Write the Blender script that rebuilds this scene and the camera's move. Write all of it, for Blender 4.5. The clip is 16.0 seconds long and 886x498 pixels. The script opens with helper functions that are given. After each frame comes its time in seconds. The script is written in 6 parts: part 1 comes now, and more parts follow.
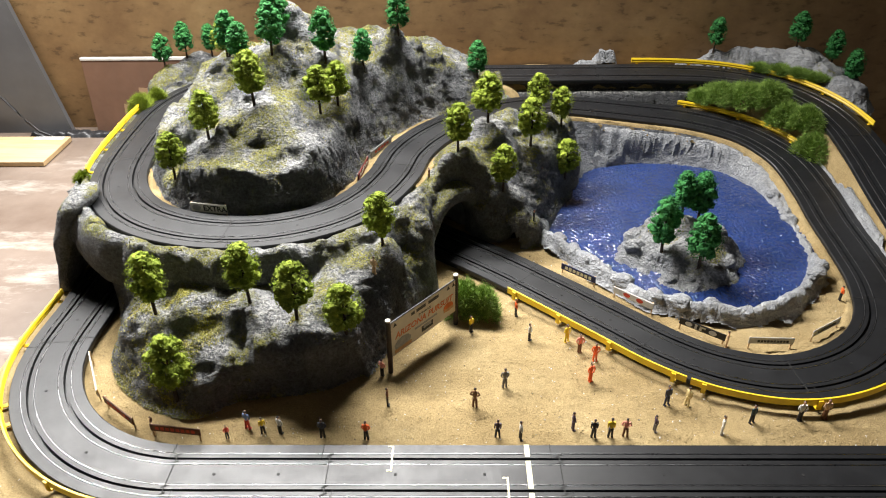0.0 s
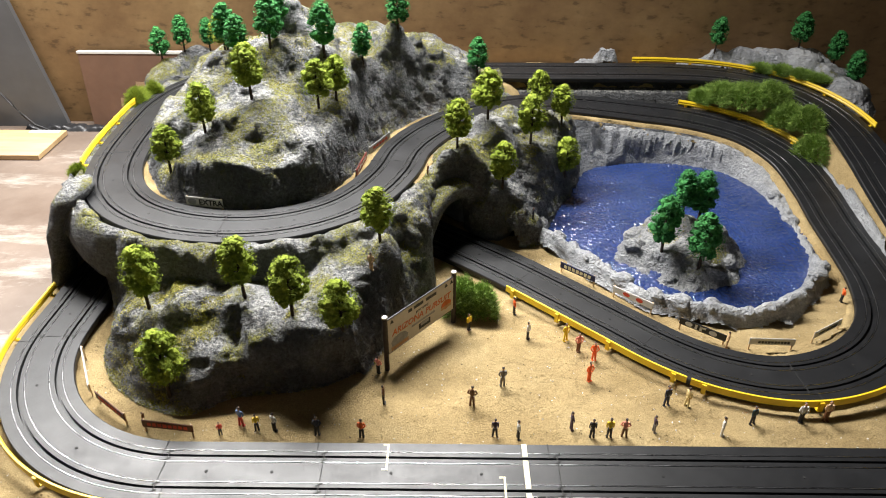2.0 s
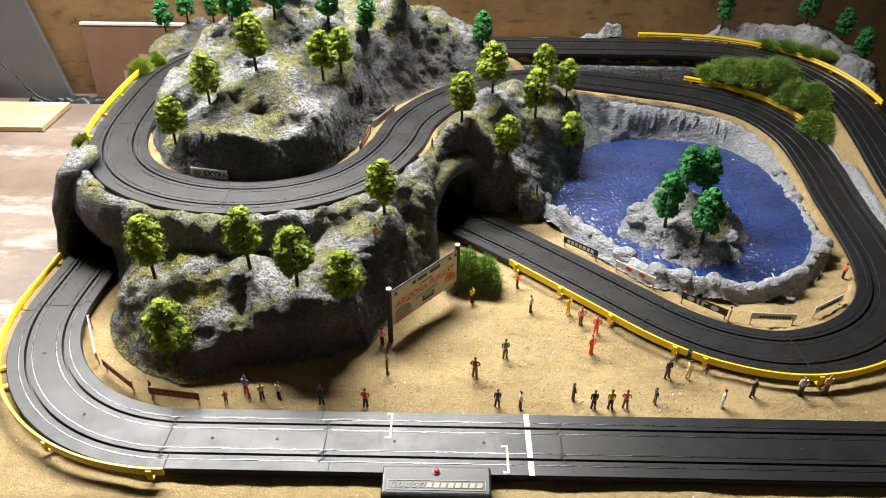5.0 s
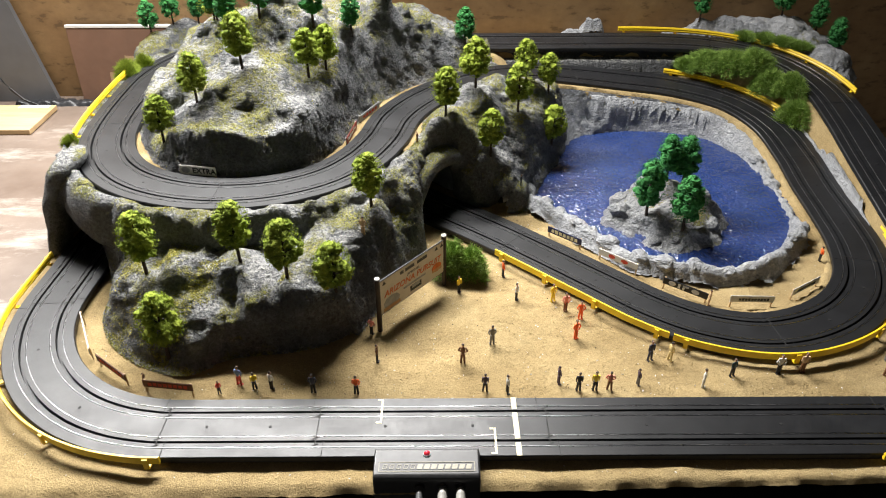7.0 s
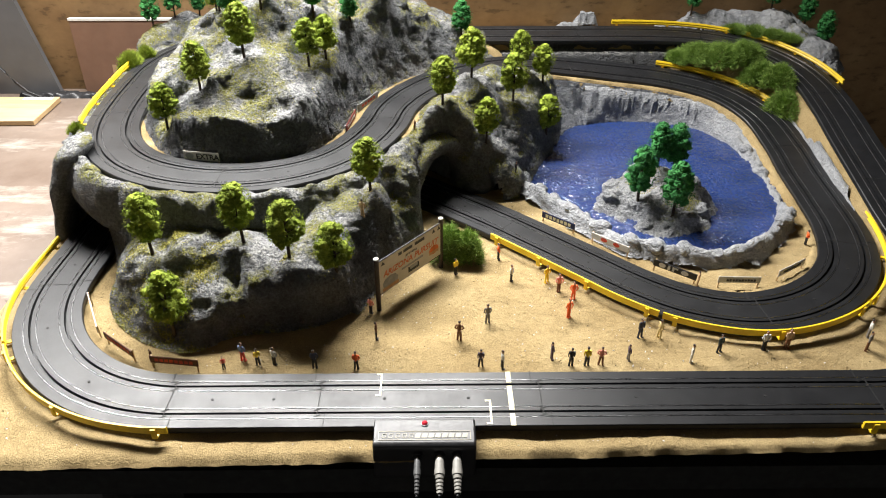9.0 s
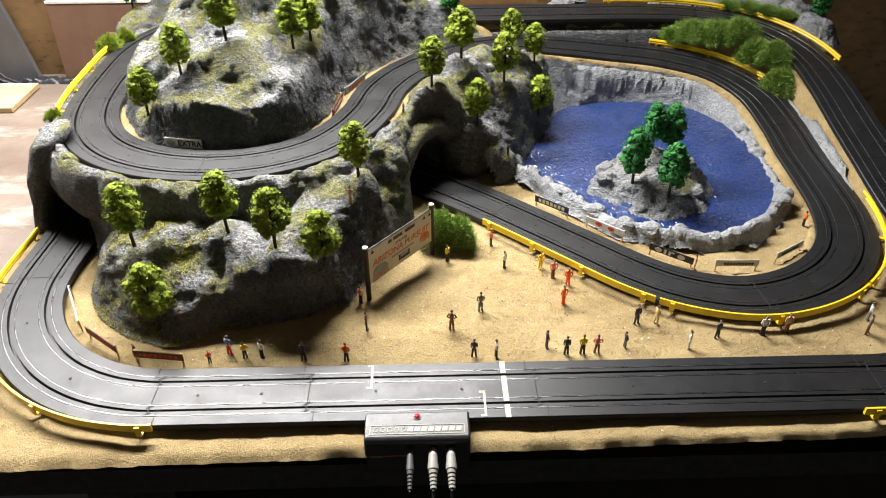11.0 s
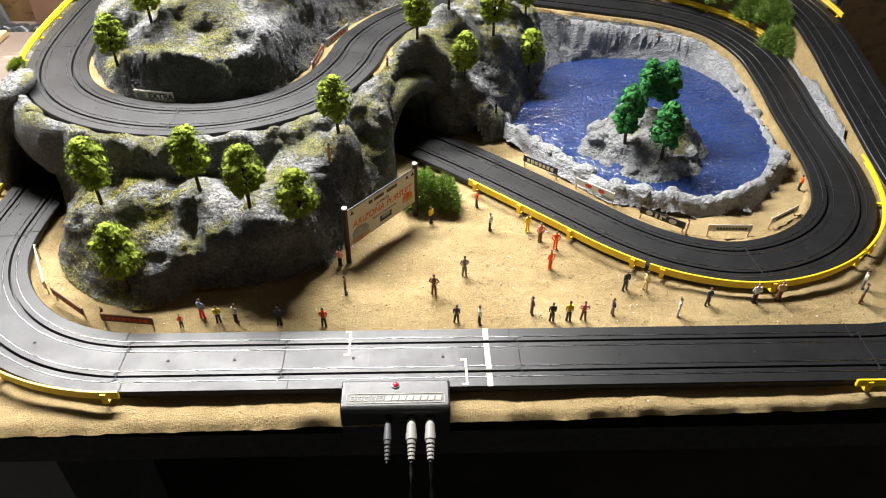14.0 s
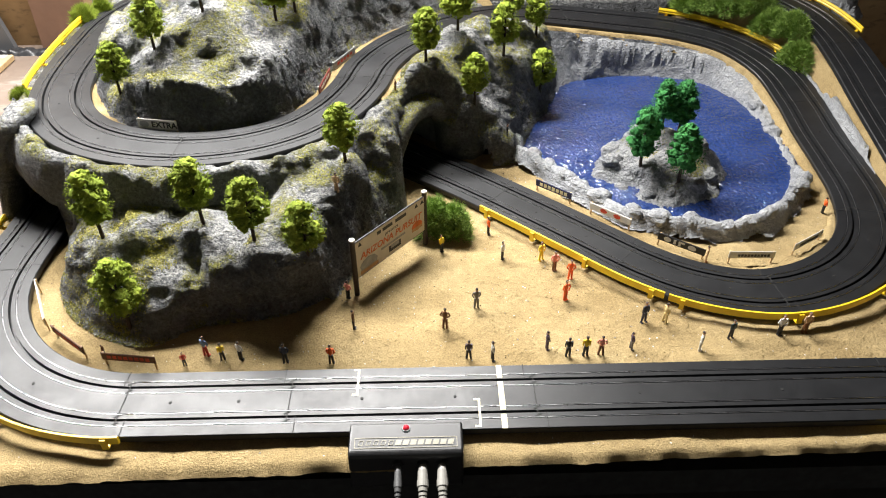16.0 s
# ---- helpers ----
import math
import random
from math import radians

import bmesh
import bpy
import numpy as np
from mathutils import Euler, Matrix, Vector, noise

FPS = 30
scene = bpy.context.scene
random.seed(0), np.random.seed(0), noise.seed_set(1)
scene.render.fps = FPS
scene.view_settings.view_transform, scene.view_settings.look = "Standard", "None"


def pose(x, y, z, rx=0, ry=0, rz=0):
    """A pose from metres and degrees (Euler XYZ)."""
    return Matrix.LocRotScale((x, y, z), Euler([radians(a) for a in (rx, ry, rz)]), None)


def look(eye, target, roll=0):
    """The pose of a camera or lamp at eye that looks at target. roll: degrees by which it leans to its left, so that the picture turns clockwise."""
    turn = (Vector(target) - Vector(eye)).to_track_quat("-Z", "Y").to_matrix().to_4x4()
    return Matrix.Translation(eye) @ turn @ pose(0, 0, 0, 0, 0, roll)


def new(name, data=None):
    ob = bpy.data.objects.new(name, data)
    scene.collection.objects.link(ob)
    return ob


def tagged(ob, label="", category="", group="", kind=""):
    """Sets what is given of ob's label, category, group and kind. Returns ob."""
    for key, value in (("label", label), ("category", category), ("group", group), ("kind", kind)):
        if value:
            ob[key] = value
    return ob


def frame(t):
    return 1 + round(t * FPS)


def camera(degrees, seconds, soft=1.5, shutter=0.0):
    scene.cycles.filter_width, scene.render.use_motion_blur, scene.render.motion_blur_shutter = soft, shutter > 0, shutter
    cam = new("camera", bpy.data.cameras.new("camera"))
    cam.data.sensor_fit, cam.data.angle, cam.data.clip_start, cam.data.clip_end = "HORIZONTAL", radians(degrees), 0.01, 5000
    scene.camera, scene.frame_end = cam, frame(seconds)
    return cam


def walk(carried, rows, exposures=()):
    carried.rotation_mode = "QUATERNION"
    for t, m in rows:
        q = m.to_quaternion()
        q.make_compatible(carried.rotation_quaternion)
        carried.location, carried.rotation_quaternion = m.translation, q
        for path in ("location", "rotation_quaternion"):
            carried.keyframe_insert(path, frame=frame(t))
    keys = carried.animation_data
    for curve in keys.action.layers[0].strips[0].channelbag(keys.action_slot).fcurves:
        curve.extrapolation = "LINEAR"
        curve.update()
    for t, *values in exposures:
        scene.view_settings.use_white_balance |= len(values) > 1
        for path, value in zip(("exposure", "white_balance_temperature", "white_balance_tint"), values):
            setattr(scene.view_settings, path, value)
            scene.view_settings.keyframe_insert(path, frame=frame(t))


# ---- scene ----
cam = camera(63.8, 16.0, soft=1.1)
PATH = [
    (0, (-0.076, 0.095, 0.577), (-0.101, 1.774, -0.508), -0.6),
    (0.5, (-0.077, 0.098, 0.576), (-0.094, 1.787, -0.495), -0.4),
    (1, (-0.077, 0.099, 0.573), (-0.087, 1.798, -0.483), -0.2),
    (1.5, (-0.076, 0.104, 0.569), (-0.094, 1.792, -0.504), -0.4),
    (2, (-0.077, 0.101, 0.567), (-0.095, 1.782, -0.516), 0.1),
    (2.5, (-0.081, 0.102, 0.564), (-0.114, 1.772, -0.537), -0.1),
    (3, (-0.081, 0.098, 0.565), (-0.124, 1.774, -0.525), -0.4),
    (3.5, (-0.078, 0.098, 0.562), (-0.118, 1.764, -0.544), -0.3),
    (4, (-0.079, 0.096, 0.563), (-0.11, 1.753, -0.556), 0.2),
    (6.5, (-0.08, 0.09, 0.561), (-0.09, 1.736, -0.575), 0.3),
    (7, (-0.076, 0.072, 0.563), (-0.068, 1.721, -0.568), -0.1),
    (7.5, (-0.074, 0.055, 0.561), (-0.058, 1.706, -0.566), 0.0),
    (8, (-0.073, 0.044, 0.561), (-0.066, 1.697, -0.564), -0.2),
    (8.5, (-0.075, 0.042, 0.561), (-0.062, 1.687, -0.576), 0.3),
    (9, (-0.076, 0.037, 0.56), (-0.06, 1.686, -0.571), -0.0),
    (11.5, (-0.072, 0.065, 0.55), (-0.03, 1.677, -0.632), -0.2),
    (12, (-0.07, 0.069, 0.548), (-0.019, 1.673, -0.645), 0.1),
    (12.5, (-0.071, 0.075, 0.544), (-0.033, 1.661, -0.674), 0.3),
    (13, (-0.068, 0.079, 0.542), (-0.031, 1.662, -0.68), 0.1),
    (13.5, (-0.066, 0.083, 0.541), (-0.016, 1.662, -0.685), 0.3),
    (14, (-0.064, 0.088, 0.536), (-0.004, 1.635, -0.73), 0.8),
    (14.5, (-0.072, 0.106, 0.528), (-0.051, 1.606, -0.795), 0.3),
    (15, (-0.071, 0.118, 0.531), (-0.059, 1.624, -0.785), -0.3),
    (15.5, (-0.068, 0.127, 0.53), (-0.046, 1.637, -0.781), -0.3),
    (16, (-0.063, 0.124, 0.538), (-0.033, 1.689, -0.708), -0.4),
]
walk(cam, [(t, look(eye, target, roll)) for t, eye, target, roll in PATH], [(0, 0.0), (6.5, 0.02), (8.5, 0.07), (11.5, 0.16), (14.5, 0.22), (16, 0.25)])

# ---------------------------------------------------------------- light
tube_light = bpy.data.lights.new("workshop_tube", "AREA")
tube_light.shape, tube_light.size, tube_light.size_y, tube_light.energy, tube_light.color = "RECTANGLE", 1.30, 0.12, 50.0, (1.0, 0.978, 0.948)
tube_light.spread = radians(140)
new("workshop_tube", tube_light).matrix_world = look((-0.55, 1.33, 0.93), (-0.51, 0.68, 0.0))
world = bpy.data.worlds.new("room_dark")
world.use_nodes = True
world.node_tree.nodes["Background"].inputs[0].default_value = (0.5, 0.55, 0.6, 1)
world.node_tree.nodes["Background"].inputs[1].default_value = 0.02
scene.world = world


# ---------------------------------------------------------------- materials
class Nodes:
    """A small wrapper to write node materials in few lines."""

    def __init__(self, name, rough=0.6, metal=0.0, spec=0.5):
        self.mat = bpy.data.materials.new(name)
        self.mat.use_nodes = True
        self.tree = self.mat.node_tree
        self.bsdf = self.tree.nodes["Principled BSDF"]
        self.bsdf.inputs["Roughness"].default_value = rough
        self.bsdf.inputs["Metallic"].default_value = metal
        self.bsdf.inputs["Specular IOR Level"].default_value = spec
        self.coord = self.add("ShaderNodeTexCoord").outputs["Object"]

    def add(self, kind, **values):
        n = self.tree.nodes.new(kind)
        for k, v in values.items():
            n.inputs[k.replace("_", " ")].default_value = v
        return n

    def link(self, a, b):
        self.tree.links.new(a, b)

    def noise(self, scale, detail=5.0, rough=0.6, stretch=None):
        n = self.add("ShaderNodeTexNoise", Scale=scale, Detail=detail, Roughness=rough)
        src = self.coord
        if stretch:
            m = self.add("ShaderNodeMapping", Scale=stretch)
            self.link(src, m.inputs[0])
            src = m.outputs[0]
        self.link(src, n.inputs["Vector"])
        return n.outputs["Fac"]

    def ramp(self, fac, *stops):
        r = self.tree.nodes.new("ShaderNodeValToRGB")
        e = r.color_ramp.elements
        while len(e) < len(stops):
            e.new(0.5)
        for el, (pos, col) in zip(e, stops):
            el.position = pos
            el.color = (*col, 1) if len(col) == 3 else (col[0], col[0], col[0], 1)
        self.link(fac, r.inputs[0])
        return r.outputs[0]

    def mix(self, fac, a, b, blend="MIX"):
        m = self.tree.nodes.new("ShaderNodeMix")
        m.data_type, m.blend_type = "RGBA", blend
        for sock, v in ((m.inputs[0], fac), (m.inputs[6], a), (m.inputs[7], b)):
            if isinstance(v, (int, float)):
                sock.default_value = v
            elif isinstance(v, tuple):
                sock.default_value = (*v, 1)
            else:
                self.link(v, sock)
        return m.outputs[2]

    def math(self, op, a, b=0.0):
        m = self.tree.nodes.new("ShaderNodeMath")
        m.operation = op
        for sock, v in ((m.inputs[0], a), (m.inputs[1], b)):
            if isinstance(v, (int, float)):
                sock.default_value = v
            else:
                self.link(v, sock)
        return m.outputs[0]

    def up(self):
        g = self.add("ShaderNodeNewGeometry")
        s = self.add("ShaderNodeSeparateXYZ")
        self.link(g.outputs["Normal"], s.inputs[0])
        return s.outputs[2]

    def random(self):
        return self.add("ShaderNodeObjectInfo").outputs["Random"]

    def island(self):
        return self.add("ShaderNodeNewGeometry").outputs["Random Per Island"]

    def bump(self, height, distance, strength=1.0):
        b = self.add("ShaderNodeBump", Strength=strength, Distance=distance)
        self.link(height, b.inputs["Height"])
        self.link(b.outputs[0], self.bsdf.inputs["Normal"])

    def color(self, c):
        if isinstance(c, tuple):
            self.bsdf.inputs["Base Color"].default_value = (*c, 1)
        else:
            self.link(c, self.bsdf.inputs["Base Color"])
        return self

    def rough(self, c):
        self.link(c, self.bsdf.inputs["Roughness"])


def plain(name, col, rough=0.55, metal=0.0, vary=0.25, scale=60.0, bump=0.0):
    """Paint or plastic with a slight unevenness of tone and gloss."""
    n = Nodes(name, rough, metal)
    f = n.noise(scale)
    dark = tuple(c * (1 - vary) for c in col)
    lite = tuple(min(1.0, c * (1 + vary)) for c in col)
    n.color(n.ramp(f, (0.3, dark), (0.7, lite)))
    n.rough(n.ramp(n.noise(scale * 3), (0.3, (max(0.05, rough - 0.1),)), (0.7, (min(1, rough + 0.12),))))
    if bump:
        n.bump(n.noise(scale * 6), bump)
    return n.mat


def rock_material(name, grass_amount, tone=1.0, dust_lit=0.5, relief=0.0060, speckle=1.0):
    """Grey painted plaster, smooth in the hollows and crinkled on the bulges, with pale dry-brushing strengthened to
    paint in lit tops, and dry flock on top.
    """
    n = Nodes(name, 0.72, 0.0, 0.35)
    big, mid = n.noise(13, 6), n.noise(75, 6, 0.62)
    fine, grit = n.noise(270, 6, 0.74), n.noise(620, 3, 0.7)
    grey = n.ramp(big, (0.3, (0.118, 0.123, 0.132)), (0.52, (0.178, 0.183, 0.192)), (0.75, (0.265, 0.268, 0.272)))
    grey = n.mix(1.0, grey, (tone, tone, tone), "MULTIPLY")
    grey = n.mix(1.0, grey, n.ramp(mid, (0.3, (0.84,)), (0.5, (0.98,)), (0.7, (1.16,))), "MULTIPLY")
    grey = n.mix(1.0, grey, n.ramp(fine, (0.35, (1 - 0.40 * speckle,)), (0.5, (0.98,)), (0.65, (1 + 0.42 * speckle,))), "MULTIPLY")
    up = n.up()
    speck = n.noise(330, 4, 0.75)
    # dry-brushing by upward slope, strengthened to put lit ledge tops into the colour
    brushed_lit = n.math("MULTIPLY", n.ramp(up, (0.55, (0.0,)), (0.92, (dust_lit,))), n.ramp(n.math("ADD", n.math("MULTIPLY", mid, 0.35), n.math("MULTIPLY", fine, 0.75)), (0.50, (0.0,)), (0.64, (1.0,))))
    grey = n.mix(brushed_lit, grey, (0.42, 0.415, 0.385))
    patch = n.noise(17, 7, 0.66)
    flat = n.ramp(up, (0.34, (0.0,)), (0.62, (1.0,)))
    amount = n.ramp(patch, (0.63 - 0.25 * grass_amount, (0.0,)), (0.70 - 0.22 * grass_amount, (1.0,)))
    cover = n.math("MULTIPLY", n.math("MULTIPLY", amount, flat), n.ramp(speck, (0.42, (0.0,)), (0.50, (1.0,))))
    moss = n.ramp(n.noise(55, 5, 0.7), (0.3, (0.10, 0.105, 0.02)), (0.5, (0.23, 0.225, 0.045)), (0.72, (0.40, 0.37, 0.095)))
    moss = n.mix(1.0, moss, n.ramp(grit, (0.35, (0.45,)), (0.65, (1.45,))), "MULTIPLY")
    n.color(n.mix(cover, grey, moss))
    crease = n.math("ABSOLUTE", n.math("SUBTRACT", n.noise(170, 3, 0.55), 0.5))
    wrinkle = n.math("ABSOLUTE", n.math("SUBTRACT", n.noise(70, 4, 0.6, (1.0, 1.0, 2.4)), 0.5))
    h = n.math("ADD", n.math("ADD", n.math("MULTIPLY", fine, 1.0), n.math("MULTIPLY", grit, 0.25)), n.math("MULTIPLY", mid, 1.2))
    h = n.math("ADD", h, n.math("ADD", n.math("MULTIPLY", crease, 1.7), n.math("MULTIPLY", wrinkle, 2.2)))
    h = n.math("ADD", h, n.math("MULTIPLY", cover, n.math("MULTIPLY", speck, 1.3)))
    n.bump(h, relief, 1.0)
    return n.mat


def sand_material():
    n = Nodes("sand", 0.95, 0.0, 0.15)
    a, b, c = n.noise(9, 5), n.noise(110, 6, 0.7), n.noise(620, 4, 0.75)
    col = n.ramp(a, (0.3, (0.275, 0.198, 0.092)), (0.55, (0.365, 0.272, 0.134)), (0.75, (0.435, 0.334, 0.172)))
    col = n.mix(1.0, col, n.ramp(b, (0.3, (0.86,)), (0.7, (1.1,))), "MULTIPLY")
    col = n.mix(1.0, col, n.ramp(c, (0.32, (0.72,)), (0.5, (0.98,)), (0.68, (1.25,))), "MULTIPLY")
    col = n.mix(1.0, col, n.ramp(n.noise(34, 4, 0.7), (0.3, (0.92,)), (0.7, (1.06,))), "MULTIPLY")
    n.color(col)
    n.bump(n.math("ADD", n.math("MULTIPLY", b, 1.1), n.math("MULTIPLY", c, 0.6)), 0.0024, 1.0)
    return n.mat


def track_material():
    n = Nodes("black_track_plastic", 0.4, 0.0, 0.33)
    a, b = n.noise(40, 6), n.noise(700, 3)
    col = n.ramp(a, (0.3, (0.0085, 0.0088, 0.0098)), (0.7, (0.0145, 0.015, 0.0165)))
    col = n.mix(n.ramp(n.noise(150, 5, 0.75), (0.64, (0.0,)), (0.8, (0.22,))), col, (0.10, 0.098, 0.092))
    n.color(col)
    worn = n.math("ADD", n.math("MULTIPLY", n.noise(28, 5, 0.7), 0.6), n.math("MULTIPLY", n.noise(190, 4, 0.7), 0.4))
    n.rough(n.ramp(worn, (0.35, (0.37,)), (0.65, (0.50,))))
    n.bump(b, 0.0003, 0.3)
    return n.mat


def foliage_material(name, dark, mid, lite):
    n = Nodes(name, 0.85, 0.0, 0.2)
    f = n.noise(260, 4, 0.7)
    col = n.ramp(f, (0.3, dark), (0.5, mid), (0.7, lite))
    col = n.mix(0.45, col, n.ramp(n.island(), (0.0, dark), (0.5, mid), (1.0, lite)))
    n.color(col)
    n.bump(n.noise(900, 3), 0.0012, 0.8)
    return n.mat


# base darkened and tops paled so cliffs read shaded and ledges lit
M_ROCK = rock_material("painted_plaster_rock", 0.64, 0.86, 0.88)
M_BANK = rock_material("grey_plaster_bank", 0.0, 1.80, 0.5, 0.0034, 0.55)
M_SAND = sand_material()
M_TRACK = track_material()
M_SLOT = plain("slot_shadow_black", (0.006, 0.006, 0.006), 0.8)
M_RAIL = plain("steel_rail", (0.27, 0.27, 0.28), 0.33, 0.9, 0.15, 90)
M_YELLOW = plain("yellow_plastic", (0.80, 0.55, 0.02), 0.42, 0.0, 0.12, 50)
M_LINE = plain("cream_line_paint", (0.72, 0.66, 0.42), 0.6, 0.0, 0.2, 200)
M_LIME = foliage_material("lime_foam_leaf", (0.095, 0.125, 0.013), (0.175, 0.235, 0.022), (0.35, 0.41, 0.055))
M_GREEN = foliage_material("deep_green_foam_leaf", (0.018, 0.08, 0.022), (0.03, 0.15, 0.04), (0.08, 0.30, 0.08))
M_BUSH = foliage_material("mid_green_foam_leaf", (0.05, 0.10, 0.015), (0.18, 0.29, 0.055), (0.40, 0.53, 0.13))
M_TRUNK = plain("dark_brown_trunk", (0.035, 0.022, 0.014), 0.85, 0.0, 0.4, 300)


# ---------------------------------------------------------------- mesh helpers
def mesh_data(name, verts, faces, mat, smooth=False):
    me = bpy.data.meshes.new(name)
    me.from_pydata([tuple(map(float, v)) for v in verts], [], [tuple(map(int, f)) for f in faces])
    me.update()
    if smooth:
        me.polygons.foreach_set("use_smooth", [True] * len(me.polygons))
    me.materials.append(mat)
    return me


def part(name, me, parent=None, label="", at=None):
    """Links a mesh as one object, under a thing or another part."""
    ob = new(name, me)
    if at is not None:
        ob.matrix_basis = at
    if parent is not None:
        ob.parent = parent
    if label:
        ob["label"] = label
    return ob


def from_bm(name, bm, mat, smooth=False):
    me = bpy.data.meshes.new(name)
    bm.normal_update()
    bm.to_mesh(me)
    bm.free()
    if smooth:
        me.polygons.foreach_set("use_smooth", [True] * len(me.polygons))
    me.materials.append(mat)
    return me


def box(bm, size, m=Matrix(), bevel=0.0, segs=2):
    r = bmesh.ops.create_cube(bm, size=1.0, matrix=m @ Matrix.Diagonal((*size, 1)))
    if bevel:
        edges = list({e for v in r["verts"] for e in v.link_edges})
        bmesh.ops.bevel(bm, geom=edges, offset=bevel, segments=segs, affect="EDGES", profile=0.5)


def cyl(bm, r1, r2, h, m=Matrix(), n=12):
    """A capped cone with its base at the origin of m."""
    bmesh.ops.create_cone(bm, cap_ends=True, segments=n, radius1=r1, radius2=r2, depth=h, matrix=m @ Matrix.Translation((0, 0, h / 2)))


def empty(name, m, label, category, group="", kind=""):
    e = new(name)
    e.empty_display_size = 0.02
    e.matrix_basis = m
    return tagged(e, label, category, group, kind)


# ---------------------------------------------------------------- plan: the circuit
HALF, THICK = 0.0385, 0.009


def arc(cx, cy, r, a0, a1, z, n):
    return [(cx + r * math.cos(radians(a0 + (a1 - a0) * i / n)), cy + r * math.sin(radians(a0 + (a1 - a0) * i / n)), z, 0.0) for i in range(n + 1)]


# x, y, height of the road, rise from the middle to the outer edge
FRONT = [(0.36 - 0.05 * i, 0.5640, 0.009, 0.0) for i in range(15)]
LEFT = arc(-0.348, 0.7735, 0.2095, -96, -180, 0.009, 8)
UNDER = [(-0.556, 0.84, 0.009, 0), (-0.553, 0.93, 0.009, 0), (-0.53, 1.03, 0.009, 0), (-0.43, 1.09, 0.009, 0), (-0.30, 1.10, 0.009, 0), (-0.17, 1.06, 0.009, 0)]
POND = [(-0.075, 0.987, 0.009, 0), (0.0, 0.925, 0.009, 0), (0.065, 0.865, 0.009, 0), (0.125, 0.808, 0.009, 0), (0.185, 0.752, 0.009, 0), (0.24, 0.718, 0.009, 0),
        (0.305, 0.703, 0.009, 0), (0.37, 0.716, 0.009, 0), (0.43, 0.752, 0.009, 0), (0.475, 0.808, 0.009, 0), (0.499, 0.88, 0.010, 0), (0.508, 0.96, 0.012, 0)]
CLIMB = [(0.512, 1.04, 0.016, 0.0), (0.515, 1.12, 0.025, 0.0), (0.501, 1.205, 0.042, 0.001), (0.448, 1.275, 0.059, 0.002), (0.36, 1.318, 0.070, 0.003), (0.26, 1.333, 0.078, 0.003),
         (0.17, 1.330, 0.089, 0.003), (0.09, 1.305, 0.103, 0.002), (0.025, 1.262, 0.115, 0.001)]
HILL = [(-0.045, 1.208, 0.120, 0), (-0.103, 1.145, 0.120, 0), (-0.14, 1.075, 0.120, 0), (-0.158, 1.0, 0.120, 0), (-0.185, 0.935, 0.120, 0), (-0.225, 0.885, 0.120, 0),
        (-0.285, 0.853, 0.120, 0), (-0.355, 0.844, 0.120, 0), (-0.425, 0.858, 0.120, 0), (-0.485, 0.893, 0.120, 0), (-0.53, 0.95, 0.120, 0), (-0.556, 1.03, 0.120, 0),
        (-0.566, 1.15, 0.120, 0), (-0.562, 1.26, 0.121, 0), (-0.525, 1.35, 0.122, 0), (-0.45, 1.41, 0.122, 0), (-0.34, 1.428, 0.121, 0)]
BACK = [(-0.22, 1.428, 0.12, 0), (-0.1, 1.427, 0.12, -0.001), (0.05, 1.426, 0.12, -0.002), (0.2, 1.426, 0.12, -0.002), (0.34, 1.424, 0.12, -0.002), (0.44, 1.41, 0.118, -0.001), (0.525, 1.37, 0.112, 0)]
RIGHT = [(0.578, 1.31, 0.100, 0), (0.601, 1.24, 0.086, 0), (0.600, 1.15, 0.073, 0), (0.594, 1.06, 0.058, 0), (0.589, 0.97, 0.043, 0), (0.586, 0.89, 0.028, 0), (0.587, 0.82, 0.015, 0)]
RIGHT += arc(0.397, 0.7540, 0.19, -4, -88, 0.009, 8)


def smooth_loop(points, step=0.004):
    """A closed curve through the points, resampled at even steps."""
    p = np.array(points, float)
    n = len(p)
    out = []
    for i in range(n):
        a, b, c, d = p[i - 1], p[i], p[(i + 1) % n], p[(i + 2) % n]
        for t in np.linspace(0, 1, 14, endpoint=False):
            out.append(0.5 * (2 * b + (c - a) * t + (2 * a - 5 * b + 4 * c - d) * t ** 2 + (3 * b - a - 3 * c + d) * t ** 3))
    out = np.array(out)
    closed = np.vstack([out, out[:1]])
    s = np.r_[0, np.cumsum(np.linalg.norm(np.diff(closed[:, :2], axis=0), axis=1))]
    k = int(s[-1] / step)
    u = np.linspace(0, s[-1], k, endpoint=False)
    return np.stack([np.interp(u, s, closed[:, j]) for j in range(closed.shape[1])], 1)


LOOP = smooth_loop(FRONT + LEFT + UNDER + POND + CLIMB + HILL + BACK + RIGHT)
TAN = np.roll(LOOP[:, :2], -1, 0) - np.roll(LOOP[:, :2], 1, 0)
TAN /= np.linalg.norm(TAN, axis=1)[:, None]
# the side that lies to the left of the way (the inner side of the pond bend)
SIDE = np.stack([-TAN[:, 1], TAN[:, 0]], 1)
N = len(LOOP)


def near(x, y, z=None):
    """The step of the circuit nearest to a place."""
    d = (LOOP[:, 0] - x) ** 2 + (LOOP[:, 1] - y) ** 2
    if z is not None:
        d = d + 4 * (LOOP[:, 2] - z) ** 2
    return int(np.argmin(d))


def on_track(i, u, up=0.0):
    """A place u metres to the side of the middle of the road."""
    i %= N
    x, y, z, bank = LOOP[i]
    return np.array([x + SIDE[i, 0] * u, y + SIDE[i, 1] * u, z - bank * u / HALF + up])


I_TUN_A, I_TUN_B = near(-0.556, 0.84, 0.009), near(0.0, 0.925, 0.009)
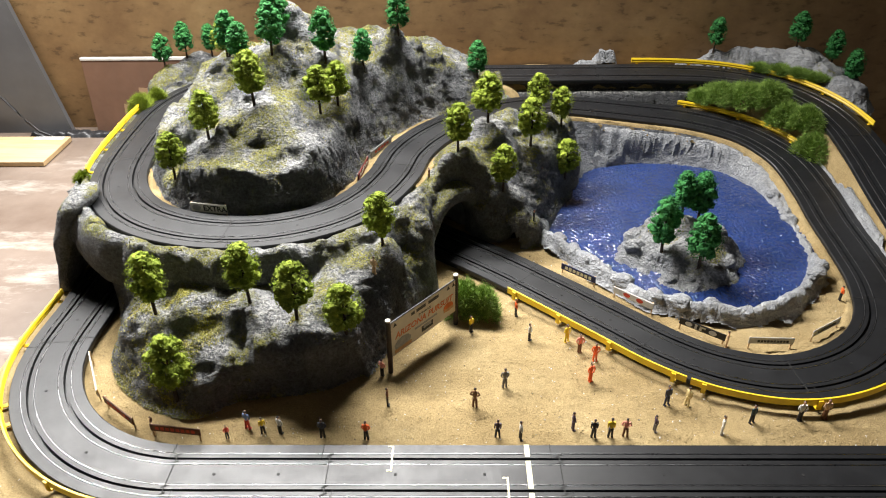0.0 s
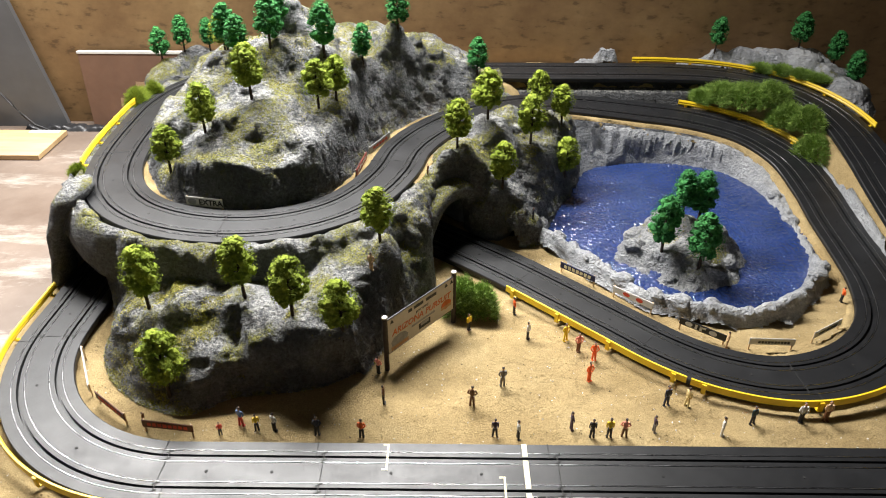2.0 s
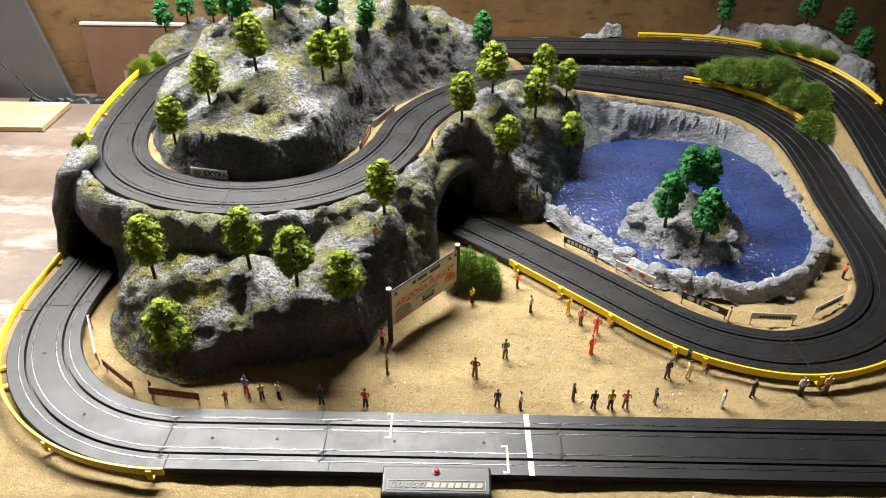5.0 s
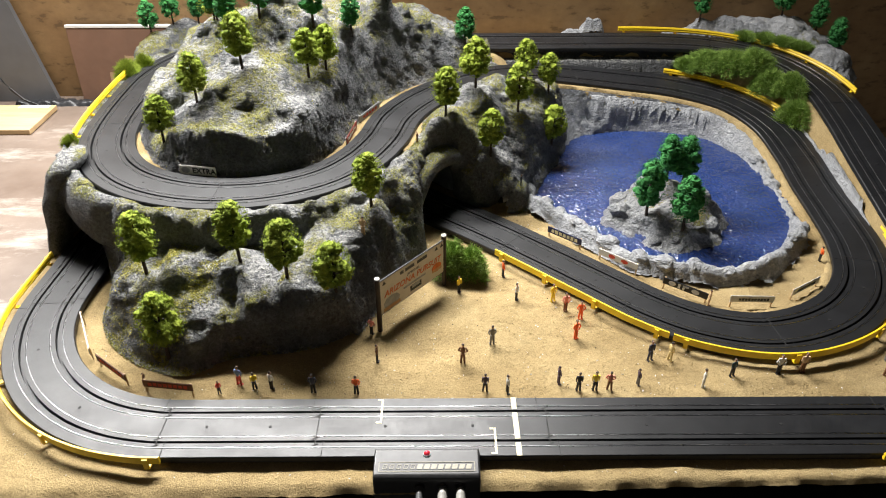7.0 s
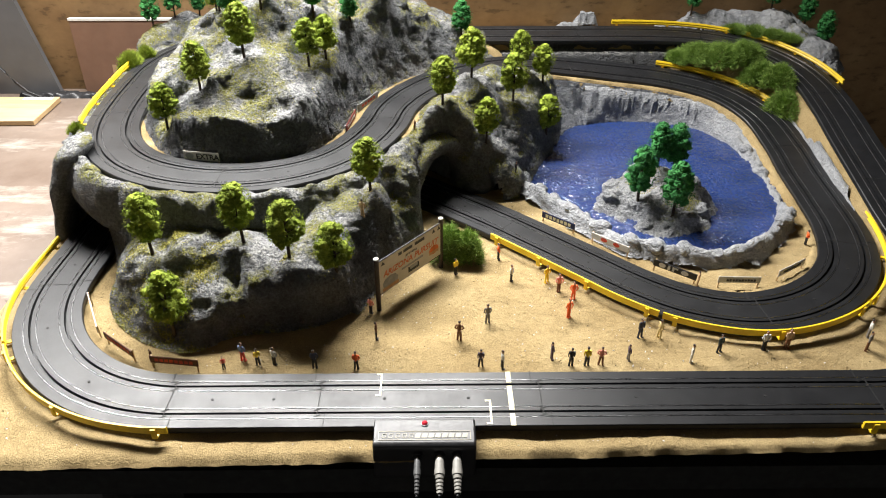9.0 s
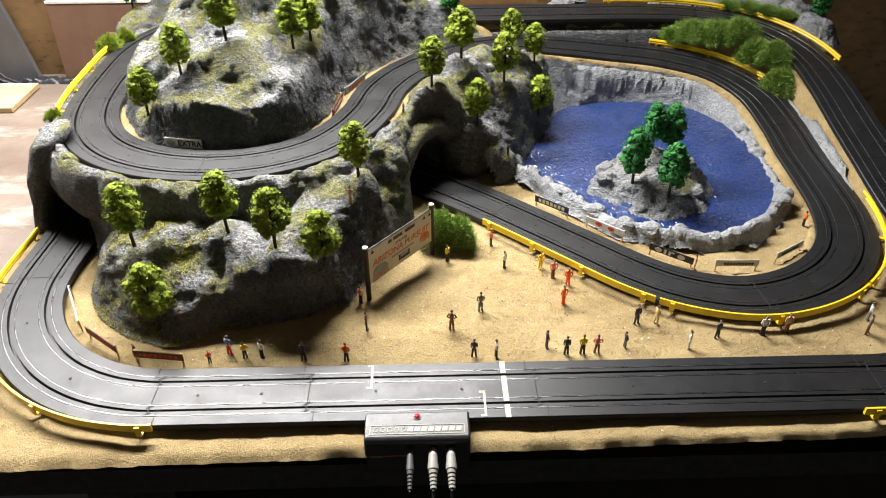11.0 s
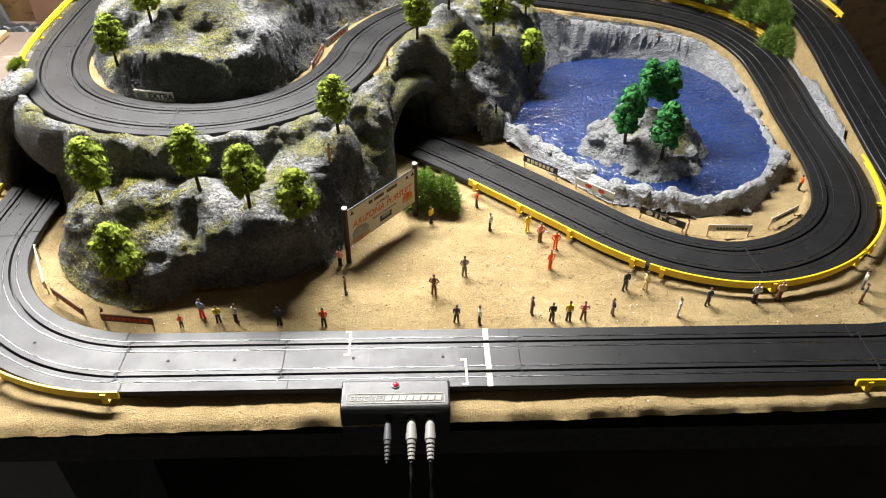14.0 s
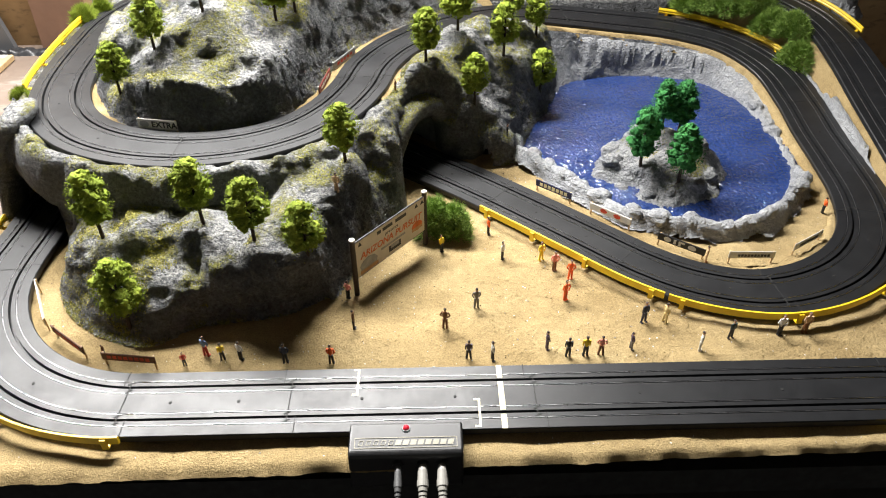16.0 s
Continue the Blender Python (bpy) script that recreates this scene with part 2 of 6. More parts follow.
I_CLIMB, I_HILL0, I_HILL1, I_BACK = near(0.512, 1.04, 0.016), near(0.025, 1.262, 0.115), near(-0.34, 1.428, 0.121), near(0.34, 1.424, 0.12)

# ---------------------------------------------------------------- plan: the land
TABLE_Z, WALL_Y = -0.022, 1.505
WATER_Z = 0.003
_tables = [np.random.RandomState(40 + k).rand(128, 128) for k in range(6)]


def lattice(x, y, scale, k=0):
    """Smooth value noise from 0 to 1."""
    t = _tables[k % 6]
    u, v = x * scale + 51.3, y * scale + 37.7
    i, j = np.floor(u).astype(int), np.floor(v).astype(int)
    a, b = u - i, v - j
    a, b = a * a * (3 - 2 * a), b * b * (3 - 2 * b)
    f = lambda p, q: t[p % 128, q % 128]
    return (f(i, j) * (1 - a) + f(i + 1, j) * a) * (1 - b) + (f(i, j + 1) * (1 - a) + f(i + 1, j + 1) * a) * b


def ridged(x, y, scale, octaves=4, k=0):
    """Creased noise about 0, as of crumpled plaster cloth."""
    out, amp = 0.0, 1.0
    for o in range(octaves):
        out = out + amp * (0.5 - np.abs(2 * lattice(x, y, scale * 2.03 ** o, k + o) - 1))
        amp *= 0.52
    return out


def fbm(x, y, scale, octaves=4, k=0):
    out, amp = 0.0, 1.0
    for o in range(octaves):
        out = out + amp * (lattice(x, y, scale * 2.03 ** o, k + o) - 0.5)
        amp *= 0.5
    return out


def inside(poly, x, y):
    r = np.zeros(np.shape(x), bool)
    for (x0, y0), (x1, y1) in zip(poly, list(poly[1:]) + [poly[0]]):
        c = (y0 > y) != (y1 > y)
        r ^= c & (x < (x1 - x0) * (y - y0) / (y1 - y0 + 1e-12) + x0)
    return r


def edge_distance(poly, x, y):
    d = np.full(np.shape(x), 9.0)
    for (x0, y0), (x1, y1) in zip(poly, list(poly[1:]) + [poly[0]]):
        dx, dy = x1 - x0, y1 - y0
        t = np.clip(((x - x0) * dx + (y - y0) * dy) / (dx * dx + dy * dy), 0, 1)
        d = np.minimum(d, np.hypot(x - x0 - t * dx, y - y0 - t * dy))
    return d


def track_distance(x, y, i0, i1):
    """Distance to the middle of a stretch of road, and the road's height there (as banked)."""
    idx = np.arange(i0, i1 if i1 > i0 else i1 + N, 3) % N
    best, height = np.full(np.shape(x), 9.0), np.zeros(np.shape(x))
    exact = best
    for i in idx:
        px, py, pz, bank = LOOP[i]
        d = np.hypot(x - px, y - py)
        m = d < best
        u = (x - px) * SIDE[i, 0] + (y - py) * SIDE[i, 1]
        along = np.clip((x - px) * TAN[i, 0] + (y - py) * TAN[i, 1], -0.006, 0.006)
        rise = (LOOP[(i + 1) % N, 2] - LOOP[i - 1, 2]) / 0.008
        best = np.where(m, d, best)
        exact = np.where(m, np.where(d - np.abs(u) < 0.007, np.abs(u), d), exact)
        height = np.where(m, pz + rise * along - bank * np.clip(u, -HALF - 0.01, HALF + 0.01) / HALF, height)
    return exact, height


def step(a, b, v):
    t = np.clip((v - a) / (b - a), 0, 1)
    return t * t * (3 - 2 * t)


# foot of the hill, counter-clockwise from behind the loop
FOOT_PLAN = [(-0.655, 1.40), (-0.625, 1.25), (-0.615, 1.08), (-0.614, 0.97), (-0.601, 0.914), (-0.590, 0.880), (-0.535, 0.857), (-0.500, 0.81), (-0.487, 0.745),
        (-0.456, 0.695), (-0.411, 0.662), (-0.369, 0.648), (-0.325, 0.652), (-0.271, 0.660), (-0.222, 0.670), (-0.182, 0.699), (-0.163, 0.742), (-0.139, 0.802),
        (-0.100, 0.875), (-0.105, 0.935), (-0.055, 1.000), (0.035, 0.988), (0.066, 1.010), (0.080, 1.058), (0.100, 1.108), (0.127, 1.160), (0.148, 1.215), (0.150, 1.255), (0.13, 1.29), (0.03, 1.36), (-0.02, 1.385),
        (-0.2, 1.495), (-0.45, 1.497), (-0.62, 1.47)]
FOOT = [tuple(p) for p in smooth_loop(FOOT_PLAN, 0.015)]
MOUNT = [tuple(LOOP[i % N, :2]) for i in range(near(-0.045, 1.208, 0.12), near(-0.45, 1.41, 0.12), 12)] + [(-0.2, 1.40), (0.01, 1.385), (0.02, 1.32)]
# brows, ledges and summits of the mountain within the loop: x, y, height
MOUNTAIN = [(-0.452, 0.956, 0.136), (-0.400, 0.972, 0.187), (-0.404, 0.940, 0.165), (-0.340, 0.928, 0.168), (-0.295, 0.922, 0.162), (-0.241, 0.930, 0.164), (-0.270, 0.956, 0.186),
            (-0.344, 1.015, 0.211), (-0.258, 1.030, 0.193), (-0.238, 1.055, 0.202), (-0.393, 1.080, 0.256), (-0.416, 1.055, 0.229), (-0.475, 1.070, 0.172), (-0.331, 1.100, 0.268), (-0.304, 1.155, 0.322),
            (-0.284, 1.155, 0.270), (-0.256, 1.100, 0.259), (-0.219, 1.155, 0.236), (-0.186, 1.115, 0.206), (-0.161, 1.225, 0.272), (-0.105, 1.270, 0.208), (-0.051, 1.320, 0.166),
            (-0.136, 1.215, 0.180), (-0.208, 1.020, 0.156), (-0.158, 1.150, 0.150), (-0.003, 1.350, 0.138), (-0.28, 1.29, 0.21), (-0.19, 1.31, 0.20), (-0.41, 1.24, 0.19), (-0.47, 1.17, 0.165), (-0.370, 1.050, 0.236), (-0.296, 1.065, 0.224), (-0.340, 0.955, 0.171), (-0.335, 0.978, 0.204), (-0.375, 0.956, 0.174), (-0.372, 0.985, 0.206), (-0.186, 1.215, 0.244), (-0.130, 1.248, 0.234), (-0.080, 1.296, 0.184), (-0.215, 1.215, 0.214), (-0.230, 1.26, 0.21)]
# ledges of the front slope and of the knoll over the pond
LEDGES = [(-0.421, 0.742, 0.071), (-0.304, 0.737, 0.090), (-0.248, 0.714, 0.085), (-0.194, 0.712, 0.068), (-0.379, 0.662, 0.019), (-0.376, 0.755, 0.092), (-0.475, 0.755, 0.060), (-0.318, 0.676, 0.040),
          (-0.275, 0.688, 0.071), (-0.222, 0.686, 0.080), (-0.213, 0.757, 0.094), (-0.160, 0.824, 0.114), (-0.168, 0.788, 0.098), (-0.165, 0.745, 0.072), (-0.440, 0.700, 0.044), (-0.352, 0.692, 0.056), (-0.400, 0.706, 0.053), (-0.345, 0.668, 0.030),
          (-0.132, 0.835, 0.062), (-0.067, 1.038, 0.138), (-0.020, 1.110, 0.149), (0.020, 1.150, 0.150), (0.046, 1.110, 0.113), (0.110, 1.148, 0.078), (-0.001, 1.018, 0.088), (0.075, 1.085, 0.070),
          (0.020, 1.015, 0.070), (0.050, 1.030, 0.036), (-0.090, 0.998, 0.146), (0.060, 1.200, 0.128), (0.122, 1.215, 0.100), (-0.040, 1.008, 0.126), (0.080, 1.150, 0.100)]
# knolls beside the loop: x, y, height, radius
KNOLLS = [(-0.595, 0.915, 0.018, 0.04), (-0.56, 1.435, 0.05, 0.085), (-0.47, 1.475, 0.05, 0.07), (-0.615, 1.372, 0.034, 0.062)]


def modelled(spots, x, y, soft):
    """A smooth surface over brows and ledges."""
    top, sum_ = 0.0, 0.0
    for px, py, pz in spots:
        w = ((x - px) ** 2 + (y - py) ** 2 + soft * soft) ** -2.0
        top, sum_ = top + w * pz, sum_ + w
    return top / sum_


POOL = [(0.068, 1.018), (0.082, 0.998), (0.109, 0.962), (0.145, 0.910), (0.182, 0.862), (0.238, 0.834), (0.297, 0.823), (0.345, 0.838), (0.383, 0.868), (0.425, 0.918), (0.442, 0.965), (0.449, 1.020),
        (0.450, 1.10), (0.438, 1.175), (0.410, 1.225), (0.375, 1.255), (0.325, 1.270), (0.272, 1.274), (0.215, 1.262), (0.168, 1.243), (0.143, 1.205), (0.118, 1.155), (0.094, 1.105), (0.074, 1.055)]


POND_SIDE = [tuple(LOOP[i % N, :2]) for i in range(near(0.0, 0.925, 0.009), I_HILL0, 8)]


def hill_height(x, y):
    d, zt = track_distance(x, y, I_HILL0 - 30, I_HILL1 + 6)
    d2 = np.maximum(0, d - HALF - 0.003)
    d1 = edge_distance(FOOT, x, y) * inside(FOOT, x, y)
    bed = zt - THICK - 0.001
    wob = 0.09 * fbm(x, y, 16, 3, 2) + 0.16 * (ridged(x + 0.03, y * 0.45, 11, 2, 2) - 0.1)
    dl = np.maximum(0, d2 - 0.015)
    s = np.clip(d1 / (d1 + dl + 1e-6) + wob * step(0, 0.03, d2) * step(0, 0.03, d1), 0, 1)
    f = np.interp(s, [0, 0.03, 0.08, 0.14, 0.30, 0.55, 0.66, 0.74, 0.88, 1.0], [0, 0.22, 0.48, 0.56, 0.60, 0.62, 0.68, 0.90, 1.0, 1.0])
    # sheer rock round the tunnel mouths and on the side towards the bench
    sheer = np.maximum(step(-0.47, -0.52, x) * step(0.80, 0.85, y), step(-0.17, -0.12, x) * step(0.05, 0.0, x) * step(0.86, 0.90, y) * step(1.08, 1.03, y))
    f = f * (1 - sheer) + np.interp(s, [0, 0.06, 0.2, 0.6, 0.93, 1.0], [0, 0.55, 0.86, 0.98, 1.06, 1.0]) * sheer
    h = bed * f + (0.006 + 0.006 * step(0.97, 0.92, y)) * np.exp(-((d2 - 0.0075) / 0.007) ** 2) * (0.8 + fbm(x, y, 45, 2, 1))
    # ledges on the front and on the knoll: a lumpy rim, a steep wall under it, the ledge, and a cliff down to the foot
    wob2 = 0.008 * fbm(x, y, 27, 1, 4)
    wx, wy = x + 0.020 * fbm(x, y, 26, 3, 0), y + 0.020 * fbm(x, y, 26, 3, 5)
    fold = ridged(x + 0.25 * (y - 0.7), y * 0.4, 23, 2, 2)
    top = modelled(LEDGES, wx, wy, 0.020) + 0.013 * fold * step(0.86, 0.80, y)
    rim = bed + (0.004 + 0.008 * step(0.97, 0.92, y)) * (1 - np.exp(-d2 / 0.004)) * (0.8 + fbm(x, y, 45, 2, 1)) + 0.004
    knoll = step(-0.125, -0.085, x) * step(0.93, 0.97, y)
    wall = step(0.016 - 0.014 * knoll, 0.032 - 0.004 * knoll, d2 + wob2)
    lake = step(-0.02, 0.03, x) * step(0.99, 1.03, y)
    face = step(-0.002, 0.024 + 0.012 * step(-0.34, -0.40, x) + 0.010 * lake, d1 + 0.4 * wob2 + 0.002 * fold) ** 0.8
    ledge = (rim + (top - rim) * wall) * np.where(d1 > 0, face, 0)
    mask = step(-0.53, -0.49, x) * np.maximum(step(0.90, 0.84, y), knoll)
    h = h * (1 - mask) + ledge * mask
    for cx, cy, ph, r in KNOLLS:
        h = h + ph * step(0, 1, 1 - np.hypot(x - cx, y - cy) / r) * step(0, 0.02, d2) * step(0.0, 0.015, d1)
    m = inside(MOUNT, x, y)
    top = modelled(MOUNTAIN, wx, wy, 0.018) + 0.008 * ridged(x + 0.3 * y, y * 0.5, 19, 3, 1)
    # an upright cliff over the inner side of the bend, easing to a slope beside the climb
    ease = step(-0.25, -0.19, x)
    mh = bed + np.maximum(0.0, top - bed) * step(0.003, 0.025 + 0.037 * ease, d2 + 0.4 * wob2)
    h = np.where(m, mh, h)
    rough = step(0, 0.025, d2) * step(0, 0.012, d1)
    rough = rough * (0.42 + 0.30 * step(0.80, 0.90, y) * (1 - m))
    h = h + rough * (0.012 * fbm(x, y, 21, 3, 0) + (0.014 * fbm(x, y, 40, 2, 3) + 0.008 * ridged(x, y, 30, 3, 4)) * step(0, 0.04, d2) + 0.0010 * ridged(x, y, 95, 3, 3) * step(0.03, 0.05, d2))
    flat = d < HALF + 0.002
    return np.where(flat, bed, h), d, d1


def open_height(x, y):
    """The sanded ground outside the hill, rising to the roads on their embankments."""
    dA, zA = track_distance(x, y, near(0.0, 0.925, 0.009), I_HILL0 + 20)
    dB, zB = track_distance(x, y, I_HILL1, N + 60)
    wA, wB = 1 / (np.maximum(dA - HALF - 0.004, 0.0005) ** 2), 1 / (np.maximum(dB - HALF - 0.004, 0.0005) ** 2)
    dz = np.minimum(edge_distance(POOL, x, y) * ~inside(POOL, x, y), np.hypot(np.maximum(0, x - 0.42), np.maximum(0, y - 0.66)))
    dz = np.minimum(dz, np.hypot(np.maximum(0, x - 0.06), np.maximum(0, y - 1.28)))
    wC = 1 / (np.maximum(dz, 0.0005) ** 2)
    h = (wA * np.maximum(0, zA - THICK) + wB * np.maximum(0, zB - THICK)) / (wA + wB + wC)
    near_road = np.minimum(dA, dB) < HALF + 0.006
    h = h - 0.003 * step(0.498, 0.488, y)
    dip = step(0.5, 0.506, 0.5 + edge_distance(POOL, x, y)) * step(HALF + 0.001, HALF + 0.007, dA) * (edge_distance(POOL, x, y) < 0.115) * (x > 0.05) * (x < 0.5) * (y > 1.165) * (dB > 0.09) * inside(POND_SIDE, x, y)
    h = h - 0.025 * dip
    h = h - 0.050 * step(1.325, 1.340, y) * step(0.02, 0.10, x) * step(0.42, 0.36, x) * step(HALF + 0.003, HALF + 0.007, dA) * step(HALF - 0.013, HALF - 0.008, dB) * (y < 1.402)
    return h - 0.001 + 0.004 * fbm(x, y, 18, 4, 4) * ~near_road, np.minimum(dA, dB)


def bank_height(x, y):
    """Modelled rocks round the pool."""
    dw = edge_distance(POOL, x, y)
    inn = inside(POOL, x, y)
    dt, zr = track_distance(x, y, near(0.0, 0.925, 0.009), I_HILL0 + 20)
    g = zr - THICK - 0.004
    dt = np.maximum(0, dt - HALF - 0.016)
    s = np.clip(dw / (dw + dt + 1e-6), 0, 1)
    wide = 0.027
    t = np.clip(dw / wide, 0, 1)
    hump = 0.021 * np.sin(np.pi * np.clip(t, 0, 1) ** 0.6) * step(0.6, 1.2, 1.6 - t) * step(0, 0.014, dt) * (1 - 0.7 * step(0.012, 0.045, g))
    base = np.interp(s, [0, 0.2, 0.45, 0.7, 1], [0, 0.10, 0.26, 0.62, 1.0]) * np.maximum(g, 0)
    h = base + hump + (0.012 * fbm(x, y, 26, 3, 1) + 0.0016 * ridged(x, y, 70, 3, 2)) * (1 - 0.75 * step(0.012, 0.04, g)) * step(0, 0.01, dw) * step(0, 0.02, dt)
    h = np.where(inn, -0.25 * dw, h)
    return h, dw, inn, dt


def grid_mesh(name, x0, x1, y0, y1, cell, height, keep, mat, jitter=0.0):
    """A height field over the kept cells of a grid, its points pushed about a little so that steep faces crease."""
    nx, ny = int((x1 - x0) / cell) + 1, int((y1 - y0) / cell) + 1
    X, Y = np.meshgrid(np.linspace(x0, x1, nx), np.linspace(y0, y1, ny))
    Z = height(X, Y)
    K = keep(X, Y, Z)
    ids = np.arange(nx * ny).reshape(ny, nx)
    quad = K[:-1, :-1] & K[1:, :-1] & K[:-1, 1:] & K[1:, 1:]
    F = np.stack([ids[:-1, :-1][quad], ids[:-1, 1:][quad], ids[1:, 1:][quad], ids[1:, :-1][quad]], 1)
    V = np.stack([X.ravel(), Y.ravel(), Z.ravel()], 1)
    if jitter:
        gy, gx = np.gradient(Z, cell)
        steep = np.clip(np.hypot(gx, gy).ravel() - 0.4, 0, 1.5) / 1.5
        a = ridged(X + 3 * Z, Y + 2 * Z, 60, 3, 2).ravel() * steep
        b = ridged(X - 2 * Z, Y + 3 * Z, 60, 3, 5).ravel() * steep
        V[:, 0] += jitter * a
        V[:, 1] += jitter * b
    used, inv = np.unique(F, return_inverse=True)
    return mesh_data(name, V[used], inv.reshape(F.shape), mat, True)


def crinkle(ob, amp, scale, flat=0.15):
    """Folds and knuckles of plaster cloth, pressed out along the surface and strongest on the steep faces."""
    me = ob.data
    nor = [v.normal.copy() for v in me.vertices]
    for v, n in zip(me.vertices, nor):
        c = v.co
        q = Vector((c.x + 0.5 * c.z, c.y - 0.3 * c.z, c.z * 1.3 + 0.35 * c.x))
        k = 0.35 - abs(noise.noise(q * scale)) + 0.45 * (0.3 - abs(noise.noise(q * scale * 2.3 + Vector((7, 3, 1)))))
        k += 0.7 * noise.noise(q * scale * 0.45)
        v.co = c + n * amp * k * max(flat, 1 - n.z)
    me.update()


# tunnel mouths: arches cut through the hill where the lower road passes
CAVE = (0.003, 0.060, 0.091)


def side_offset(x, y, i0, i1):
    """How far a place lies to the left of the middle of the road."""
    best, off = np.full(np.shape(x), 9.0), np.full(np.shape(x), 9.0)
    for i in range(i0, i1, 3):
        dx, dy = x - LOOP[i % N, 0], y - LOOP[i % N, 1]
        m = np.hypot(dx, dy) < best
        best = np.where(m, np.hypot(dx, dy), best)
        off = np.where(m, dx * SIDE[i % N, 0] + dy * SIDE[i % N, 1], off)
    return np.where(best < 0.12, off, 9.0)


def mouth(x, y, z):
    d = side_offset(x, y, I_TUN_A - 10, I_TUN_B + 10) - np.where(x < -0.3, 0.0, CAVE[0])
    half = np.where(x < -0.3, 0.044, CAVE[1])
    top = np.where(x < -0.3, 0.098, CAVE[2])
    a = np.where(x < -0.3, np.interp(d, [-0.044, -0.034, -0.010, 0.020, 0.036, 0.044], [0.0, 0.046, 0.058, 0.070, 0.078, 0.0]), top * np.sqrt(np.clip(1 - (d / half) ** 2, 0, 1)))
    at_mouth = ((y < 0.905) & (x < -0.4)) | ((x > -0.16) & (y < 1.03))
    return at_mouth & (np.abs(d) < half) & (z < a)


hill = part("hill", grid_mesh("hill", -0.68, 0.20, 0.62, 1.50, 0.0023, lambda x, y: hill_height(x, y)[0],
            lambda x, y, z: (inside(FOOT, x, y) | (edge_distance(FOOT, x, y) < 0.004)) & ~mouth(x, y, z), M_ROCK, 0.004))
crinkle(hill, 0.0055, 27)
crinkle(hill, 0.0075, 48)
crinkle(hill, 0.0030, 130)
# the front cliff hangs over its foot
for v in hill.data.vertices:
    x, y, z = v.co
    k = float(step(-0.36, -0.31, x) * step(-0.155, -0.19, x) * step(0.715, 0.695, y) * step(0.070, 0.010, z))
    v.co.y += 0.022 * k
tagged(hill, "grey modelled plaster hill with dry grass and two tunnels", "model hill")


def bank_keep(x, y, z):
    _, dw, inn, dt = bank_height(x, y)
    ring = (inn & (dw < 0.02)) | (~inn & (track_distance(x, y, near(0.0, 0.925, 0.009), I_HILL0 + 20)[0] > HALF + 0.008) & (dw < 0.028 + 0.010 * fbm(x, y, 30, 2, 5)))
    return ring & ~(inside(FOOT, x, y) & (edge_distance(FOOT, x, y) > 0.015)) & (x > 0.02)


bank = part("pond_bank", grid_mesh("pond_bank", 0.03, 0.50, 0.78, 1.33, 0.0028, lambda x, y: bank_height(x, y)[0], bank_keep, M_BANK))
crinkle(bank, 0.0130, 45, 0.3)
tagged(bank, "grey modelled rocks round the blue pond", "model rocks")
ground = part("ground", grid_mesh("ground", -0.66, 0.665, 0.488, 1.50, 0.0048, lambda x, y: open_height(x, y)[0] - 0.010 * step(0.006, 0.02, edge_distance(POOL, x, y)) * inside(POOL, x, y),
              lambda x, y, z: ~(inside(FOOT, x, y) & (edge_distance(FOOT, x, y) > 0.03)) & ((x > -0.6215) | (y < 0.69 + 0.01 * fbm(x, y, 40, 2, 1))) & ~((x > 0.60) & (y > 0.80) & (y < 1.30) & (track_distance(x, y, I_HILL1, N + 60)[0] > HALF)) | (track_distance(x, y, I_TUN_A, I_TUN_B)[0] < 0.07), M_SAND))
# the crumbled front lip of the sand
for v in ground.data.vertices:
    k = max(0.0, 1 - (v.co.y - 0.488) / 0.016)
    if k > 0:
        w = noise.noise((v.co.x * 22, 3.1, 0)) + 0.6 * noise.noise((v.co.x * 70, 8.7, 0)) + 0.4 * noise.noise((v.co.x * 160, 1.7, 0))
        v.co.y += k * 0.0035 * w
        v.co.z -= k * k * 0.003 * (1 + 0.5 * w)
    # the board's front runs slightly askew
    v.co.y += 0.019 * (v.co.x + 0.50) * max(0.0, min(1.0, 1 - (v.co.y - 0.488) / 0.03))
tagged(ground, "tan sand glued over the layout board", "ground", kind="structure")


def water_material():
    n = Nodes("blue_resin_water", 0.045, 0.0, 0.9)
    col = n.ramp(n.noise(20, 5), (0.3, (0.011, 0.025, 0.092)), (0.7, (0.023, 0.044, 0.145)))
    n.color(col)
    n.bump(n.noise(600, 2), 0.0006, 0.8)
    return n.mat


M_WATER = water_material()
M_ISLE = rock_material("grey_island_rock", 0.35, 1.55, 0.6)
def ripples(x, y):
    a = fbm(x + 0.15 * y, y * 0.7, 480, 2, 1) + 0.6 * ridged(x, y, 170, 2, 3)
    return WATER_Z + 0.0015 * a


water = part("pond_water", grid_mesh("pond_water", 0.03, 0.48, 0.80, 1.30, 0.0009, ripples, lambda x, y, z: inside(POOL, x, y) | (edge_distance(POOL, x, y) < 0.012), M_WATER))
tagged(water, "glossy rippled deep blue pond water", "water", kind="structure")


OUTCROPS = [("rock_outcrop", [(0.40, 1.485, 0.016, 0.04), (0.45, 1.48, 0.034, 0.06), (0.50, 1.478, 0.044, 0.08), (0.55, 1.470, 0.052, 0.085), (0.60, 1.445, 0.064, 0.08), (0.63, 1.405, 0.050, 0.07), (0.650, 1.36, 0.044, 0.06), (0.665, 1.43, 0.040, 0.07)], "grey modelled rock outcrop against the back wall"),
            ("boulder", [(0.225, 1.487, 0.030, 0.030), (0.19, 1.49, 0.012, 0.03)], "small grey boulder beside the back straight")]


